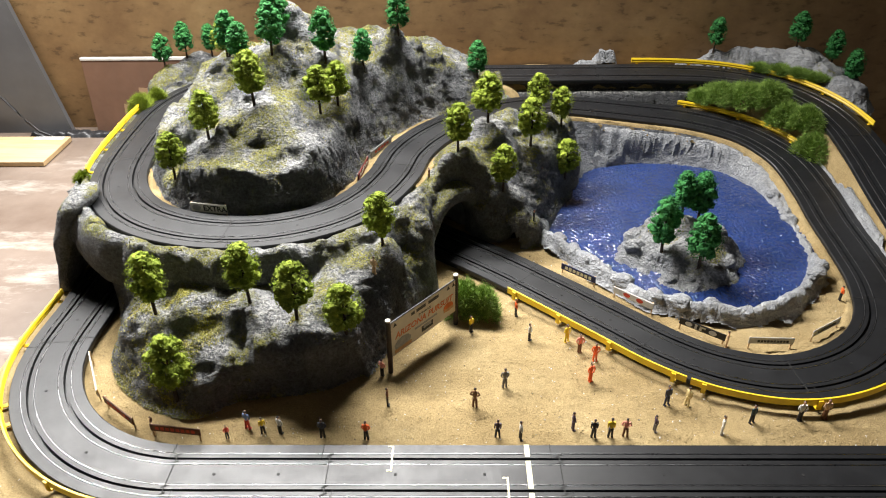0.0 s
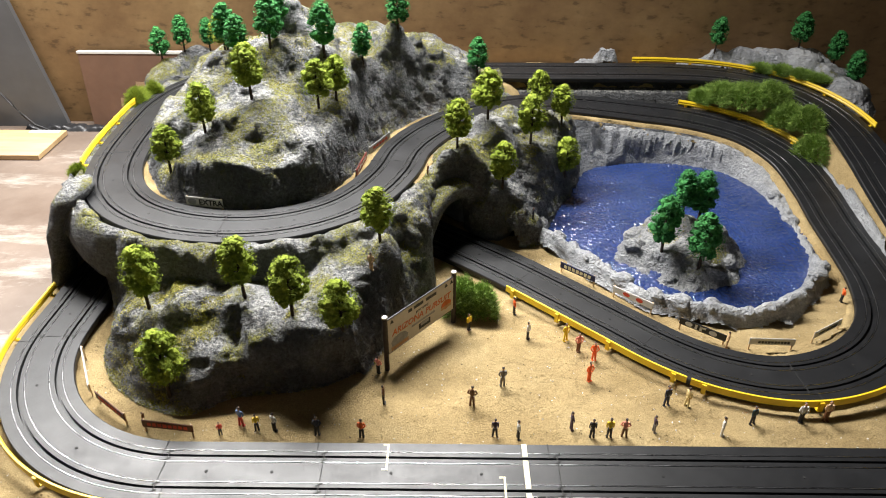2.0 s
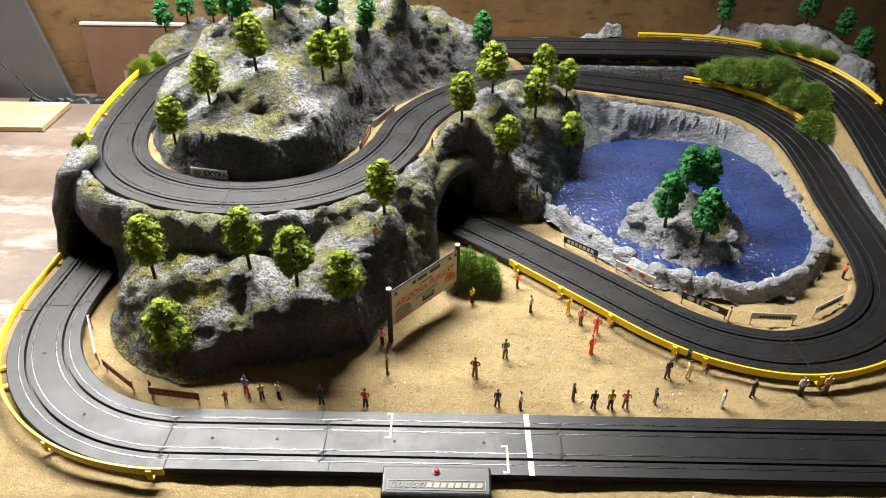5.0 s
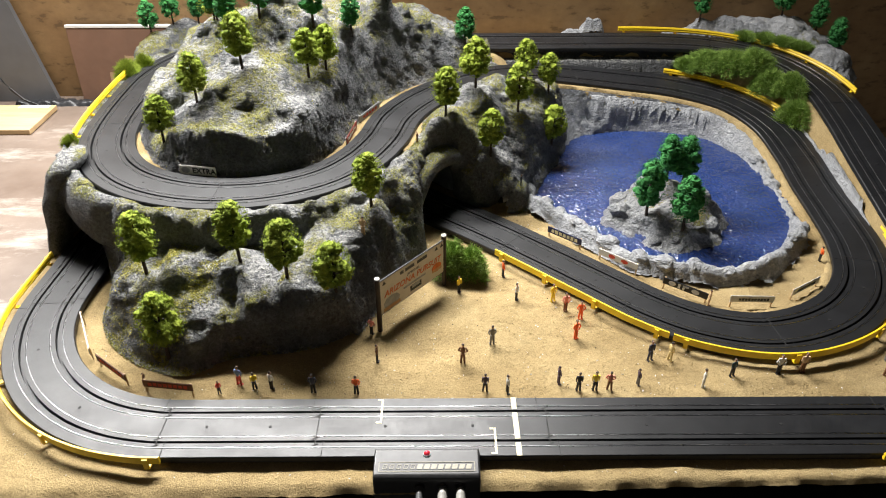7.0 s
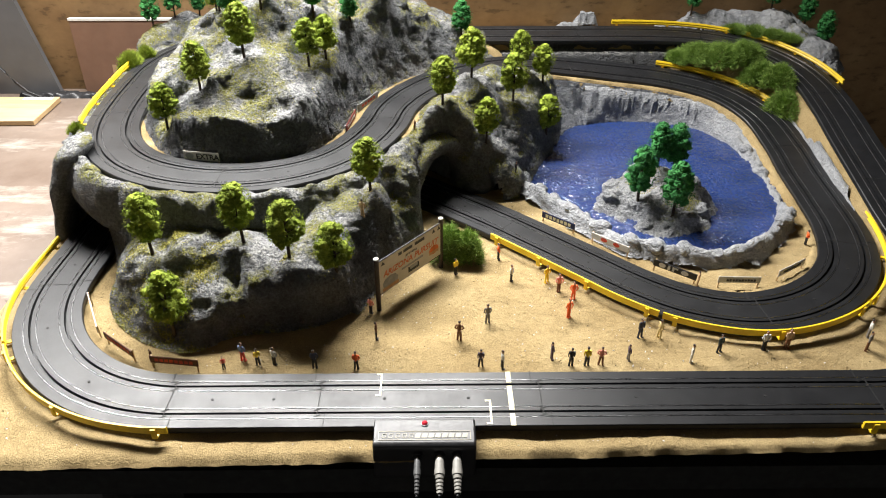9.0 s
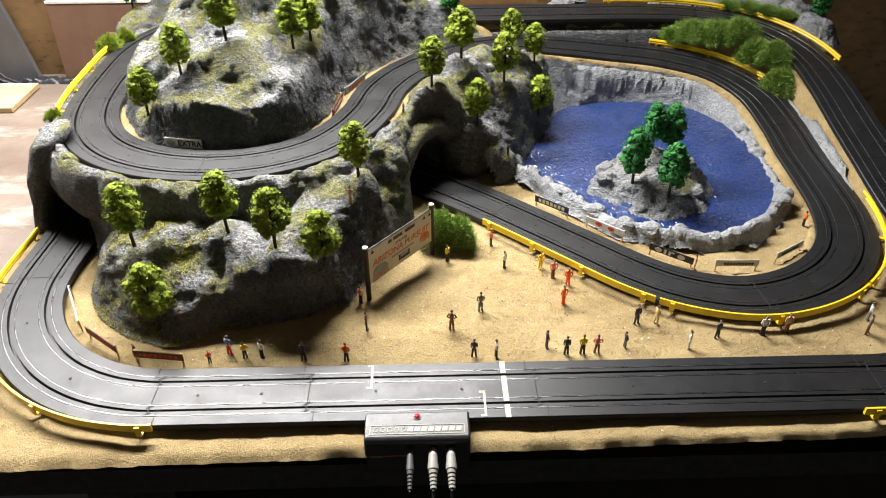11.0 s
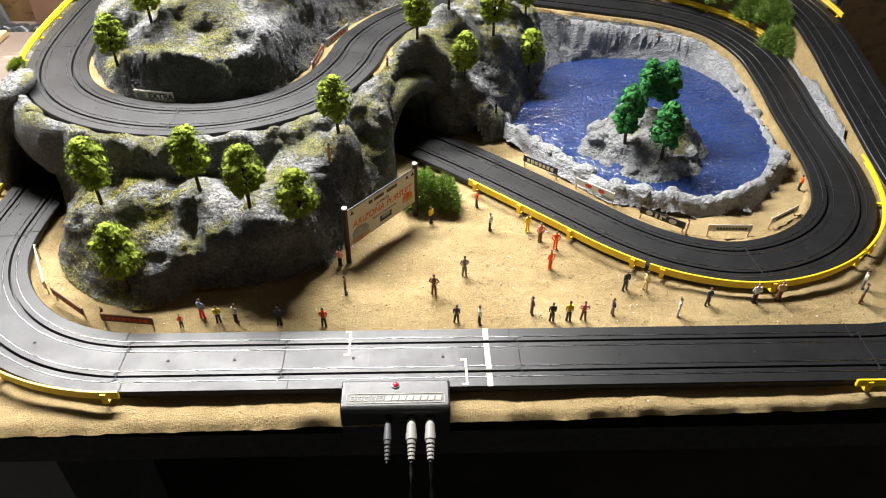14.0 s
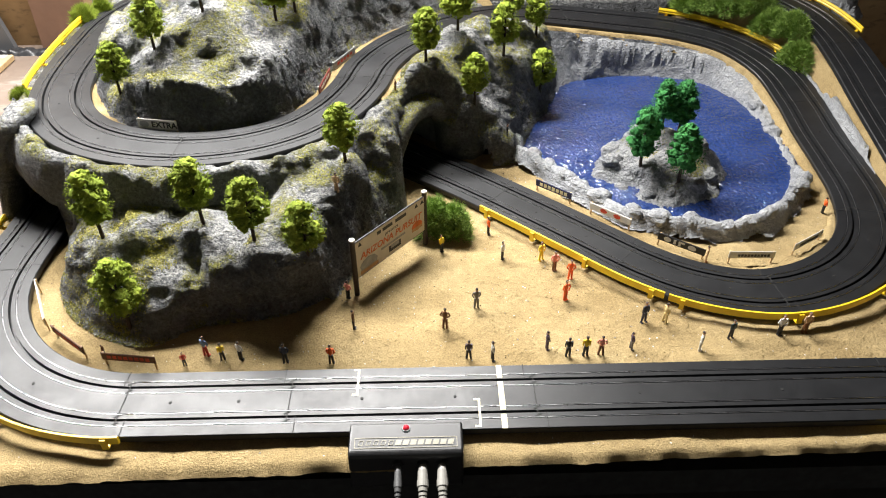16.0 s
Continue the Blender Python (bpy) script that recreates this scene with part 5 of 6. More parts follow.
figurine(0.260, 0.767, land_z(0.260, 0.767), 60, "tan", "tan", 0.024, label="tiny tan figurine leaning by the trackside sign")
figurine(-0.168, 0.786, land_z(-0.168, 0.786), 170, "tan", "tan", 0.026, label="tiny tan figurine standing on the rock ledge")
figurine(-0.108, 0.996, land_z(-0.108, 0.996), 60, "brown", "brown", 0.016, label="tiny brown figurine by the hill road")
figurine(0.045, 1.004, land_z(0.045, 1.004), 90, "black", "black", 0.022, label="tiny black figurine on the pond shore")
figurine(-0.052, 0.797, land_z(-0.052, 0.797), 40, "yellow", "black", 0.025, label="tiny figurine in yellow beside the green bush")
figurine(-0.400, 0.634, land_z(-0.400, 0.634), 90, "brown", "black", 0.016, label="tiny dark figurine behind the brown sign")


# ---------------------------------------------------------------- signs
M_WHITE = plain("white_card", (0.62, 0.60, 0.56), 0.6, 0.0, 0.1, 120)
M_INK = plain("black_print", (0.015, 0.015, 0.017), 0.5, 0.0, 0.2, 120)
M_NAVY = plain("navy_print", (0.015, 0.02, 0.07), 0.5, 0.0, 0.2, 120)
M_BROWNS = plain("brown_card", (0.13, 0.05, 0.025), 0.6, 0.0, 0.3, 160)
M_WOOD = plain("pale_wood_post", (0.55, 0.38, 0.20), 0.7, 0.0, 0.25, 200)
M_REDD = plain("faded_dark_red", (0.22, 0.035, 0.022), 0.6, 0.0, 0.2, 150)
M_REDP = plain("red_print", (0.55, 0.06, 0.03), 0.6, 0.0, 0.2, 150)
M_GREYP = plain("grey_print", (0.30, 0.30, 0.30), 0.6, 0.0, 0.2, 150)


def words(text, size, mat, shear=0.0, bold=0.0, depth=0.0001):
    """Lettering as a mesh, centred, upright in the x-z plane facing -y."""
    cu = bpy.data.curves.new("lettering", "FONT")
    cu.body, cu.size, cu.shear, cu.extrude, cu.offset = text, size, shear, depth, bold
    cu.align_x, cu.align_y, cu.resolution_u = "CENTER", "CENTER", 3
    ob = new("lettering", cu)
    bpy.context.view_layer.update()
    me = bpy.data.meshes.new_from_object(ob.evaluated_get(bpy.context.evaluated_depsgraph_get()))
    bpy.data.objects.remove(ob)
    me.transform(Matrix.Rotation(radians(90), 4, "X"))
    me.materials.clear()
    me.materials.append(mat)
    return me


def board_mesh(name, w, h, t, mat, z):
    bm = bmesh.new()
    box(bm, (w, t, h), Matrix.Translation((0, 0, z)), 0.0003, 1)
    return from_bm(name, bm, mat)


def bar(name, w, h, mat, x, z, y=-0.0008, round_=False):
    bm = bmesh.new()
    if round_:
        bmesh.ops.create_cone(bm, cap_ends=True, segments=20, radius1=1, radius2=1, depth=1, matrix=Matrix.Translation((x, y, z)) @ Matrix.Rotation(radians(90), 4, "X") @ Matrix.Diagonal((w / 2, h / 2, 0.0003, 1)))
    else:
        box(bm, (w, 0.0003, h), Matrix.Translation((x, y, z)))
    return from_bm(name, bm, mat)


def sign(a, b, z, label, face, post, prints, low=0.0075, high=0.0175, tilt=0.0, back=None):
    """A trackside board on two posts, its foot points a and b, its face to the right of the way from a to b."""
    a, b = Vector(a), Vector(b)
    d = b - a
    w = d.length
    m = Matrix.Translation(((a.x + b.x) / 2, (a.y + b.y) / 2, z)) @ Matrix.Rotation(math.atan2(d.y, d.x), 4, "Z") @ Matrix.Rotation(tilt, 4, "Y")
    e = empty("trackside_sign", m, label, "sign", "trackside signs")
    bd = part("panel", board_mesh("panel", w, high - low, 0.0010, back or face, (low + high) / 2), e)
    part("facing", bar("facing", w - 0.0012, high - low - 0.0012, face, 0, (low + high) / 2, -0.0006), bd)
    for s in (-1, 1):
        pm = bmesh.new()
        box(pm, (0.0016, 0.0014, high + 0.004), Matrix.Translation((s * (w / 2 - 0.002), 0.0012, (high - 0.004) / 2)))
        part("post", from_bm("post", pm, post), e)
    for p in prints:
        part("print", p, bd)
    return e


def blocks(n, w, h, mat, z, x0=0.0, gap=0.3):
    """A row of plain bars in place of a trade name."""
    out = []
    for k in range(n):
        bw = w / n
        out.append(bar("print", bw * (1 - gap), h * (0.9 + 0.1 * (k % 2)), mat, x0 - w / 2 + bw * (k + 0.5), z))
    return out


def gz(x, y):
    return land_z(x, y) + 0.0005


sign((-0.510, 0.738), (-0.473, 0.672), 0.0, "white backed advertising board seen edge on beside the bend", M_BROWNS, M_WOOD, blocks(6, 0.05, 0.004, M_REDP, 0.0125), back=M_WHITE)
sign((-0.462, 0.664), (-0.417, 0.630), 0.0, "brown advertising board on pale wooden posts", M_BROWNS, M_WOOD, blocks(7, 0.045, 0.0045, M_REDP, 0.0125))
sign((-0.396, 0.622), (-0.341, 0.616), 0.0, "brown advertising board on pale wooden posts", M_BROWNS, M_WOOD, blocks(8, 0.045, 0.0045, M_REDP, 0.0125), tilt=0.03)
lt = words("EXTRA", 0.0105, M_INK, 0.0, 0.0003)
lt.transform(Matrix.Translation((0.009, -0.0009, 0.0110)))
sign((-0.416, 0.900), (-0.366, 0.891), 0.1125, "grey and white EXTRA advertising board on the hill", M_WHITE, M_WOOD, [lt, bar("print", 0.012, 0.0085, M_GREYP, -0.0165, 0.0112, -0.0008, True)], 0.0045, 0.0178)
sign((0.078, 0.925), (0.120, 0.889), gz(0.1, 0.905), "dark blue advertising board with pale lettering bars", M_NAVY, M_WOOD, blocks(7, 0.044, 0.0055, M_LINE, 0.0125))
sign((0.140, 0.868), (0.184, 0.829), gz(0.16, 0.85), "white advertising board with two red ovals", M_WHITE, M_WOOD, [bar("print", 0.010, 0.006, M_REDP, -0.009, 0.0125, -0.0008, True), bar("print", 0.010, 0.006, M_REDP, 0.010, 0.0125, -0.0008, True)])
sign((0.210, 0.802), (0.258, 0.770), gz(0.23, 0.785), "black advertising board with white letter shapes", M_INK, M_WOOD, [bar("print", 0.009, 0.0065, M_WHITE, -0.017, 0.0125, -0.0008, True), bar("print", 0.003, 0.0065, M_WHITE, -0.008, 0.0125), bar("print", 0.003, 0.0065, M_WHITE, -0.002, 0.0125), bar("print", 0.006, 0.0025, M_WHITE, 0.001, 0.0145), bar("print", 0.010, 0.0065, M_WHITE, 0.013, 0.0125, -0.0008, True)], tilt=0.05)
sign((0.284, 0.764), (0.338, 0.762), gz(0.31, 0.763), "white advertising board with a black name strip", M_WHITE, M_WOOD, blocks(10, 0.038, 0.0038, M_INK, 0.0118, 0.002, 0.2))
sign((0.366, 0.775), (0.412, 0.803), gz(0.39, 0.79), "white advertising board with a dark name strip", M_WHITE, M_WOOD, blocks(8, 0.036, 0.004, M_INK, 0.012, 0.0, 0.15))
sign((-0.207, 0.985), (-0.199, 1.045), 0.111, "red advertising board between the hill road and the rocks", M_REDD, M_WHITE, blocks(5, 0.045, 0.004, M_WHITE, 0.0095), 0.004, 0.0150)
sign((-0.196, 1.060), (-0.170, 1.118), 0.111, "grey advertising board between the hill road and the rocks", M_GREYP, M_WHITE, blocks(5, 0.045, 0.004, M_REDP, 0.0095), 0.004, 0.0150)


# billboard
def billboard():
    a, b = Vector((-0.148, 0.722)), Vector((-0.071, 0.812))
    d = b - a
    w = d.length
    m = Matrix.Translation(((a.x + b.x) / 2, (a.y + b.y) / 2, -0.001)) @ Matrix.Rotation(math.atan2(d.y, d.x), 4, "Z")
    e = empty("billboard", m, "white billboard with orange lettering on two dark posts", "billboard")
    bd = part("panel", board_mesh("panel", w - 0.003, 0.050, 0.0016, M_INK, 0.047), e, "thin panel with a dark rim")
    part("facing", bar("facing", w - 0.0055, 0.0475, M_CARD, 0, 0.047, -0.0009), bd, "off-white printed card")
    for s in (-1, 1):
        pm = bmesh.new()
        cyl(pm, 0.0030, 0.0030, 0.082, Matrix.Translation((s * (w / 2), 0.0005, -0.006)), 14)
        po = part("post", from_bm("post", pm, M_POST), e)
        cm = bmesh.new()
        cyl(cm, 0.0033, 0.0030, 0.0015, Matrix.Translation((s * (w / 2), 0.0005, 0.076)), 14)
        part("cap", from_bm("cap", cm, M_WHITE), po, "pale wooden post end")
    y = -0.0013
    t1 = words("ARIZONA PURSUIT", 0.0118, M_ORANGE, 0.2, 0.0002)
    t1.transform(Matrix.Translation((0.0, y, 0.0485)))
    part("lettering", t1, bd, "slanting orange title lettering")
    t2 = words("presents", 0.0062, M_INK, 0.2)
    t2.transform(Matrix.Translation((0.0, y, 0.0575)))
    part("lettering", t2, bd, "small black lettering")
    for x, ww in ((-0.020, 0.006), (-0.006, 0.016), (0.016, 0.018)):
        part("print", bar("print", ww, 0.0042, M_INK, x, 0.0650, y), bd, "black name bars")
    part("print", bar("print", 0.040, 0.0028, M_GREYP, 0.002, 0.0400, y), bd, "grey strap line bar")
    part("print", bar("print", 0.020, 0.0080, M_INK, 0.004, 0.0320, y), bd, "dark car-shaped print")
    part("print", bar("print", 0.014, 0.0050, M_GREYP, 0.004, 0.0345, y - 0.0002), bd, "grey print detail")
    rock = bmesh.new()
    bmesh.ops.create_cone(rock, cap_ends=True, segments=9, radius1=1, radius2=1, depth=1, matrix=Matrix.Translation((-0.0385, y, 0.034)) @ Matrix.Rotation(radians(90), 4, "X") @ Matrix.Diagonal((0.014, 0.009, 0.0003, 1)))
    part("print", from_bm("print", rock, M_GREYP), bd, "grey rock print")
    part("print", bar("print", 0.028, 0.005, M_TANP, -0.0385, 0.0270, y - 0.0002), bd, "tan desert print")
    part("print", bar("print", 0.018, 0.013, M_ORANGE, 0.043, 0.0380, y, True), bd, "orange round emblem")
    part("print", bar("print", 0.018, 0.004, M_TANP, 0.043, 0.0345, y - 0.0002), bd, "tan emblem band")
    for x in (-0.050, 0.043, 0.053):
        fm = bmesh.new()
        bmesh.ops.create_cone(fm, cap_ends=True, segments=3, radius1=0.0035, radius2=0.0035, depth=0.0003, matrix=Matrix.Translation((x, y, 0.0655)) @ Matrix.Rotation(radians(90), 4, "X"))
        part("print", from_bm("print", fm, M_INK), bd, "small dark flag print")


M_CARD = plain("offwhite_card", (0.60, 0.55, 0.47), 0.55, 0.0, 0.08, 60)
M_ORANGE = plain("orange_print", (0.60, 0.14, 0.03), 0.55, 0.0, 0.2, 150)
M_TANP = plain("tan_print", (0.48, 0.27, 0.13), 0.55, 0.0, 0.2, 150)
M_POST = plain("stained_wood_post", (0.03, 0.017, 0.011), 0.6, 0.0, 0.4, 260)
billboard()


# ---------------------------------------------------------------- power base and plugs
M_BLACK = plain("black_moulded_plastic", (0.012, 0.012, 0.013), 0.38, 0.0, 0.2, 80)
M_GOLD = plain("pale_gold_print", (0.15, 0.14, 0.105), 0.4, 0.3, 0.2, 200)
M_PLUG = plain("ivory_plug_plastic", (0.27, 0.26, 0.235), 0.45, 0.0, 0.12, 200)
M_PLUG2 = plain("grey_plug_plastic", (0.07, 0.07, 0.07), 0.45, 0.0, 0.2, 200)
M_LED = plain("red_lens", (0.45, 0.015, 0.03), 0.15, 0.0, 0.2, 400)


def power_base():
    e = empty("power_base", Matrix.Translation((-0.0895, 0.508, 0.0)), "black plastic power base with a red lamp and three sockets", "power base")
    bm = bmesh.new()
    w, y0, y1 = 0.0505, -0.012, 0.0215
    prof = [(y1, -0.030), (y1, 0.0165), (y0 + 0.003, 0.0145), (y0, 0.0115), (y0 - 0.002, -0.030)]
    v = [[bm.verts.new((s * w, y, z)) for y, z in prof] for s in (-1, 1)]
    n = len(prof)
    bm.faces.new(v[0][::-1])
    bm.faces.new(v[1])
    for k in range(n):
        bm.faces.new((v[0][k], v[0][(k + 1) % n], v[1][(k + 1) % n], v[1][k]))
    bmesh.ops.recalc_face_normals(bm, faces=bm.faces)
    bmesh.ops.bevel(bm, geom=list(bm.edges), offset=0.0022, segments=3, affect="EDGES", profile=0.5)
    body = part("casing", from_bm("casing", bm, M_BLACK), e)
    # badge outline and name bars on the sloping lid
    tilt = Matrix.Translation((0, 0.0005, 0.01545)) @ Matrix.Rotation(math.atan2(0.0020, 0.0305), 4, "X")
    for sx, sy, px, py in ((0.090, 0.0006, 0, 0.0050), (0.090, 0.0006, 0, -0.0050), (0.0006, 0.0105, -0.045, 0), (0.0006, 0.0105, 0.045, 0)):
        fm = bmesh.new()
        box(fm, (sx, sy, 0.0003), tilt @ Matrix.Translation((px, py, 0)))
        part("badge_line", from_bm("badge_line", fm, M_GOLD), body, "pale gold badge outline")
    for k in range(13):
        x = -0.0395 + k * 0.0066
        fm = bmesh.new()
        sh = Matrix.Identity(4)
        sh[0][1] = 0.25
        if k < 5:
            box(fm, (0.0040, 0.0005, 0.0003), tilt @ sh @ Matrix.Translation((x, 0.0022, 0)))
            box(fm, (0.0040, 0.0005, 0.0003), tilt @ sh @ Matrix.Translation((x, -0.0022, 0)))
            box(fm, (0.0005, 0.0045, 0.0003), tilt @ sh @ Matrix.Translation((x - 0.0018, 0, 0)))
            box(fm, (0.0005, 0.0045, 0.0003), tilt @ sh @ Matrix.Translation((x + 0.0018, 0, 0)))
        else:
            box(fm, (0.0050, 0.0052, 0.0003), tilt @ sh @ Matrix.Translation((x, 0, 0)))
        part("badge_bar", from_bm("badge_bar", fm, M_GOLD), body, "pale gold name bars")
    lm = bmesh.new()
    bmesh.ops.create_uvsphere(lm, u_segments=16, v_segments=8, radius=0.0032, matrix=Matrix.Translation((0.0, 0.0150, 0.0166)) @ Matrix.Diagonal((1, 1, 0.75, 1)))
    led = part("indicator", from_bm("indicator", lm, M_LED, True), e, "red indicator lamp")
    rm = bmesh.new()
    cyl(rm, 0.0042, 0.0038, 0.0012, Matrix.Translation((0.0, 0.0150, 0.0158)), 18)
    part("collar", from_bm("collar", rm, M_BLACK), led)
    for x in (-0.008, 0.0135, 0.0305):
        sm = bmesh.new()
        cyl(sm, 0.0055, 0.0050, 0.003, Matrix.Translation((x + 0.001, -0.0120, 0.002)) @ Matrix.Rotation(radians(90), 4, "X"), 16)
        part("socket", from_bm("socket", sm, M_BLACK), e)


power_base()


def tube(points, r, mat, name):
    V, F, n = [], [], 8
    P = [Vector(p) for p in points]
    for k, p in enumerate(P):
        d = (P[min(k + 1, len(P) - 1)] - P[max(k - 1, 0)]).normalized()
        a = d.orthogonal().normalized()
        b = d.cross(a)
        V += [p + (a * math.cos(j * 2 * math.pi / n) + b * math.sin(j * 2 * math.pi / n)) * r for j in range(n)]
    for k in range(len(P) - 1):
        F += [(k * n + j, k * n + (j + 1) % n, (k + 1) * n + (j + 1) % n, (k + 1) * n + j) for j in range(n)]
    return mesh_data(name, V, F, mat, True)


def plug(x, mat, r, label, lead):
    m = Matrix.Translation((x + 0.001, 0.4945, 0.002)) @ Matrix.Rotation(radians(100), 4, "X")
    e = empty("jack_plug", m, label, "plug", "plugs in the power base")
    bm = bmesh.new()
    cyl(bm, r * 0.75, r * 1.0, 0.006, Matrix.Translation((0, 0, 0.0)), 16)
    cyl(bm, r * 1.0, r * 1.05, 0.009, Matrix.Translation((0, 0, 0.006)), 16)
    cyl(bm, r * 1.15, r * 1.15, 0.006, Matrix.Translation((0, 0, 0.0145)), 16)
    cyl(bm, r * 1.0, r * 0.9, 0.004, Matrix.Translation((0, 0, 0.0205)), 16)
    part("grip", from_bm("grip", bm, mat), e)
    for k in range(4):
        rb = bmesh.new()
        cyl(rb, r * (0.86 - 0.05 * k), r * (0.84 - 0.05 * k), 0.0022, Matrix.Translation((0, 0, 0.0262 + 0.0036 * k)), 14)
        part("relief_ring", from_bm("relief_ring", rb, mat), e)
    cb = bmesh.new()
    cyl(cb, r * 0.5, r * 0.4, 0.018, Matrix.Translation((0, 0, 0.024)), 10)
    part("relief_core", from_bm("relief_core", cb, M_BLACK), e)
    if lead:
        t = m.translation
        pts = []
        for k in range(16):
            s = k / 15
            pts.append((lead * 0.02 * s * s, -0.42 * s ** 1.6, 0.040 + 0.05 * math.sin(min(1.0, s * 2) * 1.57)))
        part("lead", tube(pts, 0.0017, M_BLACK, "lead"), e, "thin black lead hanging down")


plug(-0.0975, M_PLUG2, 0.0031, "grey jack plug in the power base", 0)
plug(-0.0760, M_PLUG, 0.0044, "ivory jack plug in the power base", -1)
plug(-0.0590, M_PLUG, 0.0044, "ivory jack plug in the power base", 1)


# ---------------------------------------------------------------- things along the back wall and on the bench
def ply_edge():
    n = Nodes("pale_plywood", 0.6, 0.0, 0.3)
    n.color(n.mix(1.0, n.ramp(n.noise(6, 5, 0.6, (1, 7, 1)), (0.3, (0.46, 0.31, 0.15)), (0.7, (0.62, 0.45, 0.25))), n.ramp(n.noise(60, 4, 0.6, (0.3, 6, 1)), (0.3, (0.85,)), (0.7, (1.1,))), "MULTIPLY"))
    return n.mat


M_PALE = ply_edge()
M_BOX = plain("brown_cardboard", (0.16, 0.085, 0.052), 0.8, 0.0, 0.12, 20)
M_TAPE = plain("pale_parcel_tape", (0.34, 0.22, 0.13), 0.4, 0.0, 0.15, 40)
M_GREYB = plain("grey_painted_board", (0.10, 0.10, 0.105), 0.5, 0.0, 0.2, 8, 0.0003)
M_FOIL = plain("black_plastic_sheet", (0.018, 0.018, 0.02), 0.42, 0.0, 0.4, 60)

e = empty("plywood_offcut", Matrix.Translation((-1.082, 1.372, TABLE_Z)), "pale plywood offcut lying on the bench", "board")
bm = bmesh.new()
box(bm, (0.46, 0.118, 0.010), Matrix.Translation((0, 0, 0.0062)), 0.0008, 1)
part("sheet", from_bm("sheet", bm, M_PALE), e)
bm = bmesh.new()
box(bm, (0.06, 0.014, 0.0004), Matrix.Translation((0.19, 0.050, 0.0115)))
part("paper_label", from_bm("paper_label", bm, M_WHITE), e, "white paper label")

e = empty("cardboard_panel", Matrix.Translation((-0.63, 1.478, TABLE_Z)) @ Matrix.Rotation(radians(-4), 4, "X"), "brown cardboard panel with a white top edge", "cardboard")
bm = bmesh.new()
box(bm, (0.366, 0.008, 0.151), Matrix.Translation((-0.003, 0, 0.0755)), 0.001, 1)
part("sheet", from_bm("sheet", bm, M_BOX), e)
bm = bmesh.new()
box(bm, (0.368, 0.010, 0.005), Matrix.Translation((-0.003, 0, 0.153)), 0.0005, 1)
part("edge_strip", from_bm("edge_strip", bm, M_WHITE), e, "white edge strip")
for x, z, w, h in ((-0.092, 0.045, 0.055, 0.030), (-0.072, 0.082, 0.020, 0.026)):
    bm = bmesh.new()
    box(bm, (w, 0.0005, h), Matrix.Translation((x, -0.0045, z)) @ Matrix.Rotation(radians(4), 4, "Y"))
    part("tape", from_bm("tape", bm, M_TAPE), e, "pale square of parcel tape")

e = empty("grey_board", Matrix.Translation((-1.02, 1.482, TABLE_Z)) @ Matrix.Rotation(radians(-2), 4, "X"), "grey painted board leaning on the back wall", "board")
bm = bmesh.new()
v = [bm.verts.new(p) for y in (-0.006, 0.006) for p in ((-0.28, y, 0), (0.150, y, 0), (0.015, y, 0.62), (-0.42, y, 0.62))]
for f in ((0, 1, 2, 3), (7, 6, 5, 4), (0, 4, 5, 1), (1, 5, 6, 2), (2, 6, 7, 3), (3, 7, 4, 0)):
    bm.faces.new([v[k] for k in f])
bmesh.ops.recalc_face_normals(bm, faces=bm.faces)
part("sheet", from_bm("sheet", bm, M_GREYB), e)
tagged(part("flex", tube([(-1.16 + 0.26 * k / 12, 1.455 + 0.01 * math.sin(k), TABLE_Z + 0.003 + 0.30 * (1 - k / 12) ** 1.25) for k in range(13)], 0.0024, M_FOIL, "flex")), "black flex hanging down the grey board", "cable")
bag = part("plastic_sheet", grid_mesh("plastic_sheet", -0.955, -0.745, 1.445, 1.480, 0.003, lambda x, y: TABLE_Z - 0.002 + 0.014 * step(0, 0.5, 1 - np.abs((y - 1.464) / 0.018)) * (0.7 + 0.9 * fbm(x, y, 30, 4, 1) + 0.3 * ridged(x, y, 55, 3, 1)) * step(-0.955, -0.94, x) * step(-0.745, -0.76, x),
           lambda x, y, z: z > TABLE_Z - 0.0015, M_FOIL, 0.004))
tagged(bag, "crumpled black plastic along the foot of the wall", "plastic sheet")

slab("bench_cabinet", -1.9, -0.440, 0.525, 0.68, FLOOR_Z, -0.062, M_GREYB, "grey painted cabinet under the layout board", "cabinet", "")

# ---------------------------------------------------------------- dry flock glued on the rocks
def crumbs(P, size, rng, lift=0.3):
    """One small uneven four-sided crumb at each place."""
    n = len(P)
    d = rng.normal(size=(n, 4, 3))
    d /= np.linalg.norm(d, axis=2)[:, :, None]
    s = size * rng.uniform(0.5, 1.5, (n, 1, 1))
    V = P[:, None, :] + d * s
    V[:, :, 2] += (s * lift)[:, :, 0]
    base = np.arange(n)[:, None] * 4
    F = np.concatenate([base + np.array(f) for f in ((0, 1, 2), (0, 2, 3), (0, 3, 1), (1, 3, 2))])
    return V.reshape(-1, 3), F


def flock_material():
    n = Nodes("dry_olive_flock", 0.9, 0.0, 0.1)
    col = n.ramp(n.island(), (0.0, (0.12, 0.12, 0.02)), (0.45, (0.27, 0.26, 0.05)), (0.8, (0.44, 0.40, 0.10)), (1.0, (0.55, 0.50, 0.22)))
    n.color(col)
    return n.mat


M_FLOCK = flock_material()


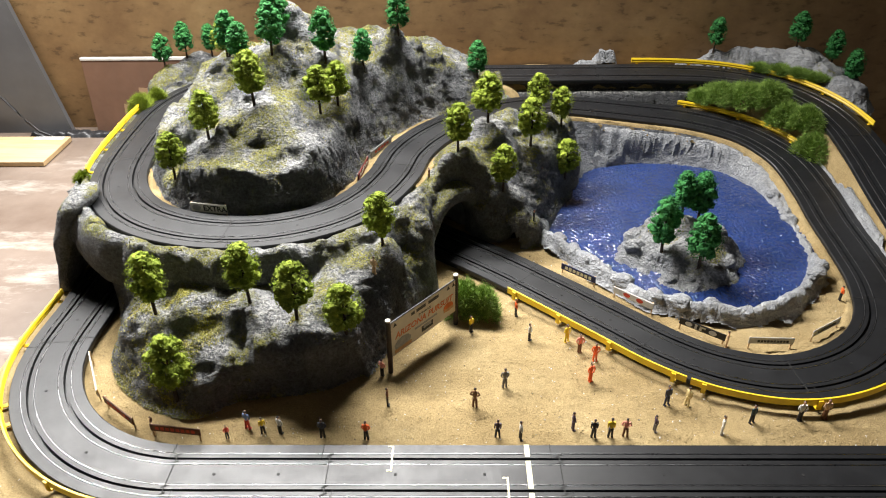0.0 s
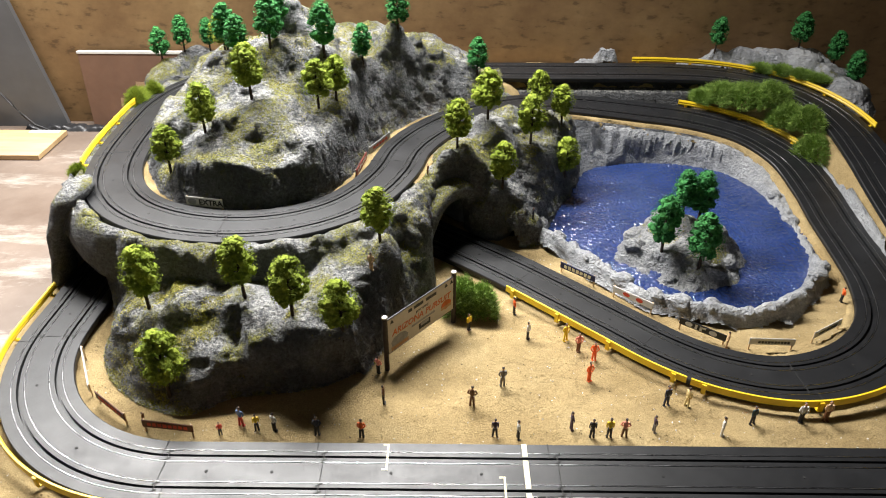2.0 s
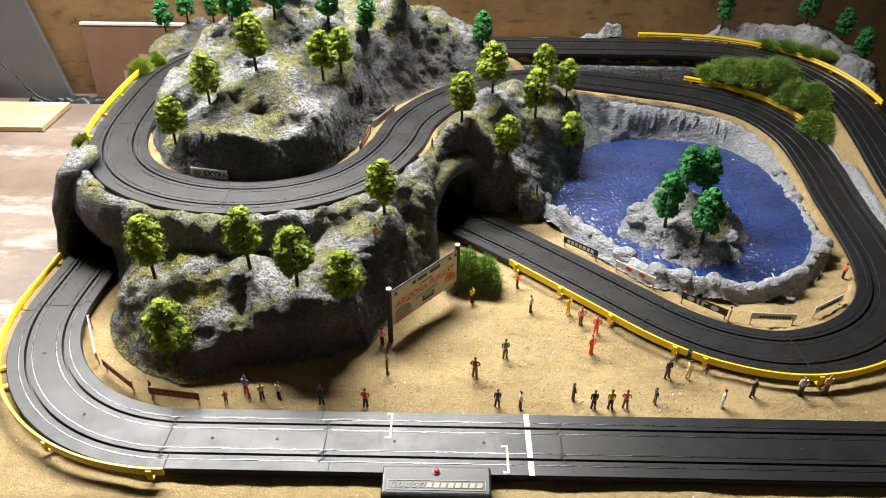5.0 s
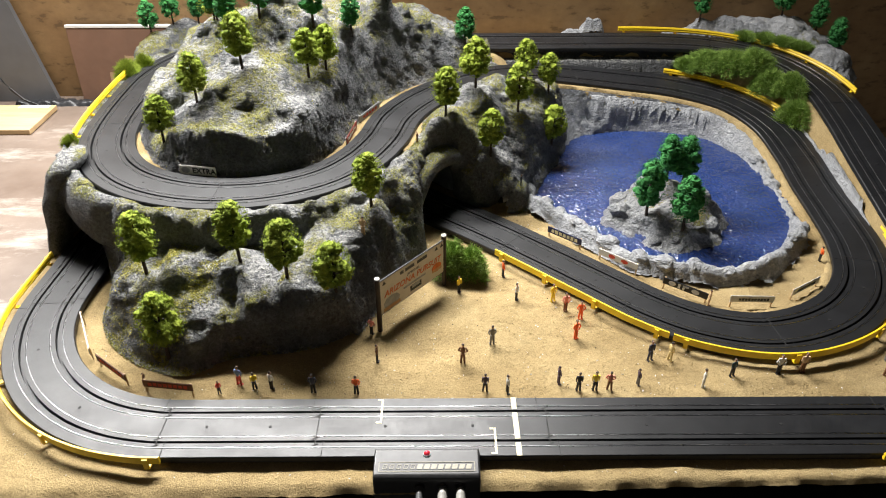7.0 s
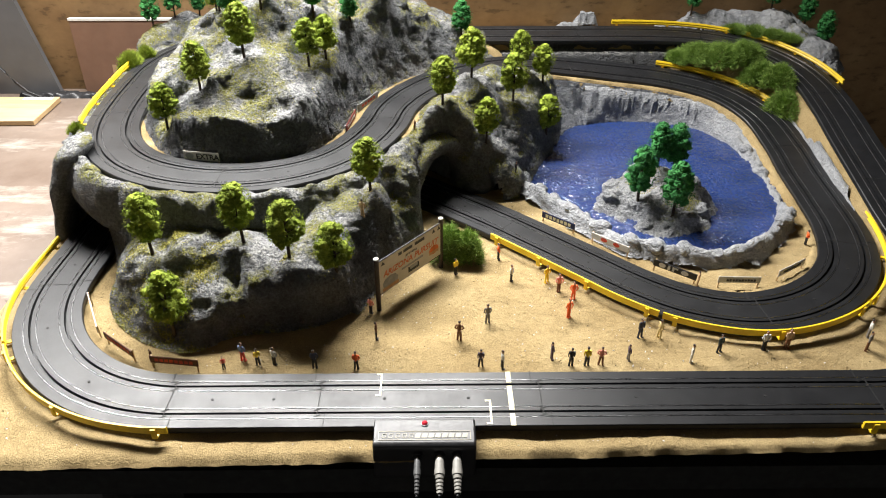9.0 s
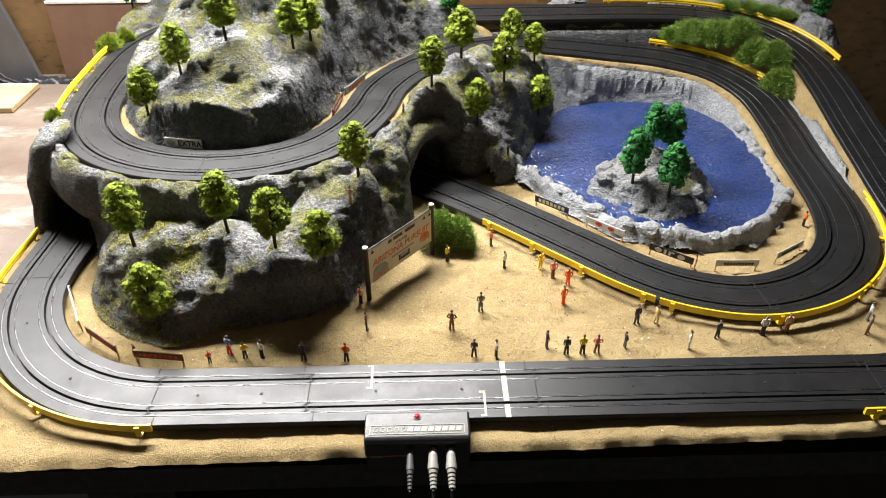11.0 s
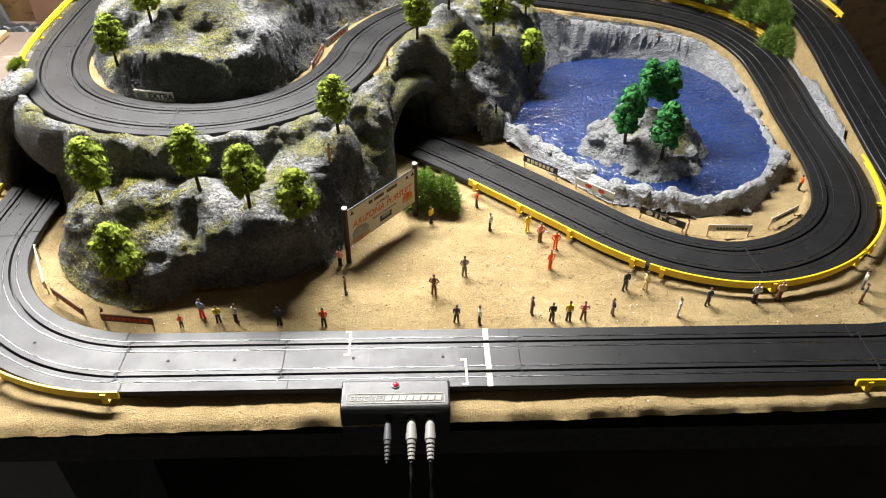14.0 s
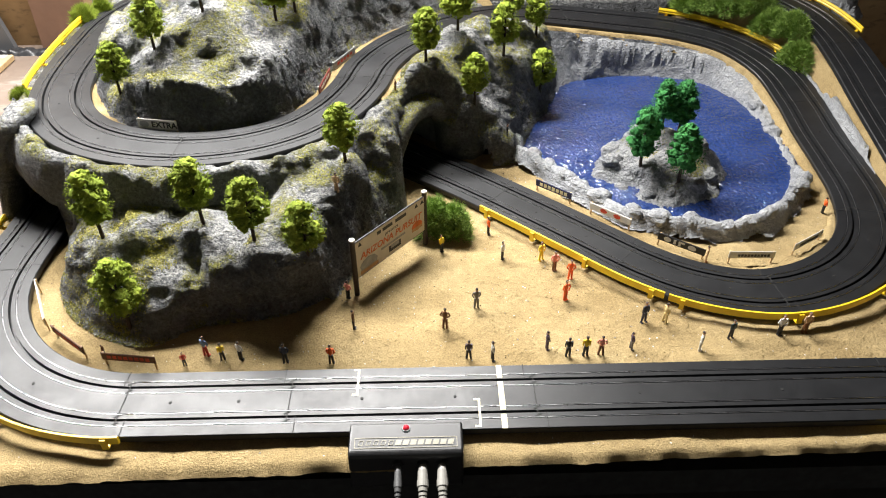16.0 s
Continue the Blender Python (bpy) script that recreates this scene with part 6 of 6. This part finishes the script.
def flock(ob, count, seed, size, clear, label):
    """Strews crumbs over the flatter faces of a rock, in patches."""
    rng = np.random.RandomState(seed)
    me = ob.data
    co, nor, mid = (np.zeros(3 * k) for k in (len(me.vertices), len(me.polygons), len(me.polygons)))
    me.vertices.foreach_get("co", co)
    me.polygons.foreach_get("normal", nor)
    me.polygons.foreach_get("center", mid)
    corner = np.array([p.vertices[0] for p in me.polygons])
    other = np.array([p.vertices[1] for p in me.polygons])
    co, nor, mid = co.reshape(-1, 3), nor.reshape(-1, 3), mid.reshape(-1, 3)
    patch = fbm(mid[:, 0], mid[:, 1], 21, 4, 3) + 0.5 * fbm(mid[:, 0], mid[:, 1], 75, 3, 1)
    front = step(0.80, 0.76, mid[:, 1]) * step(-0.28, -0.36, mid[:, 0])
    weight = step(0.40, 0.65, nor[:, 2]) * step(0.14, 0.36, patch + 0.22 * front) * clear(mid[:, 0], mid[:, 1]) * (1 + front)
    pick = rng.choice(len(mid), count, p=weight / weight.sum())
    a, b = rng.rand(count, 1), rng.rand(count, 1)
    P = mid[pick] + (a - 0.3) * (co[corner[pick]] - mid[pick]) + (b - 0.3) * (co[other[pick]] - mid[pick])
    V, F = crumbs(P, size, rng)
    tagged(part("dry_flock", mesh_data("dry_flock", V, F, M_FLOCK)), label, "scatter", kind="stuff")


flock(hill, 34000, 3, 0.00085, lambda x, y: (track_distance(x, y, I_HILL0 - 30, I_HILL1 + 6)[0] > HALF + 0.006) * 1.0, "olive dry grass flock scattered over the rocks")
flock(island, 700, 4, 0.0008, lambda x, y: (np.hypot((x - 0.262) / 0.05, (y - 0.99) / 0.05) < 1) * 1.0, "olive dry grass flock on the island")

# ---------------------------------------------------------------- grit on the sand
def grit(count, size, mat, name, label, seed):
    """Loose pale crumbs strewn over the sand."""
    rng = random.Random(seed)
    bm = bmesh.new()
    made = 0
    while made < count:
        x, y = rng.uniform(-0.62, 0.55), rng.uniform(0.494, 1.0)
        if inside(FOOT, np.array(x), np.array(y)) or inside(POOL, np.array(x), np.array(y)) or edge_distance(POOL, np.array(x), np.array(y)) < 0.04:
            continue
        if np.min(np.hypot(LOOP[:, 0] - x, LOOP[:, 1] - y) + 5 * (LOOP[:, 2] > 0.05)) < HALF + 0.003 or y < 0.498 + 0.01:
            continue
        made += 1
        s = size * rng.uniform(0.5, 1.6)
        p = Vector((x, y, GROUND_AT(x, y) + s * 0.2))
        a = [Vector((rng.gauss(0, 1), rng.gauss(0, 1), rng.gauss(0, 0.7))).normalized() * s * rng.uniform(0.6, 1) for _ in range(3)]
        vs = [bm.verts.new(p + q) for q in a] + [bm.verts.new(p - q) for q in a]
        for f in ((0, 1, 2), (0, 2, 4), (0, 4, 5), (0, 5, 1), (3, 2, 1), (3, 4, 2), (3, 5, 4), (3, 1, 5)):
            bm.faces.new([vs[k] for k in f])
    return tagged(part(name, from_bm(name, bm, mat)), label, "grit", kind="stuff")


_gx = np.linspace(-0.66, 0.60, 253)
_gy = np.linspace(0.488, 1.02, 107)
_GX, _GY = np.meshgrid(_gx, _gy)
_GZ = open_height(_GX, _GY)[0]


def GROUND_AT(x, y):
    return float(_GZ[min(106, int((y - 0.488) / 0.532 * 106 + 0.5)), min(252, int((x + 0.66) / 1.26 * 252 + 0.5))])


grit(520, 0.0009, M_WHITE, "pale_grit", "pale crumbs of gravel strewn on the sand", 5)
grit(3500, 0.0008, M_SAND, "sand_grit", "coarse tan sand grains strewn about", 6)
grit(160, 0.0008, M_TRUNK, "dark_grit", "dark specks of grit strewn on the sand", 8)
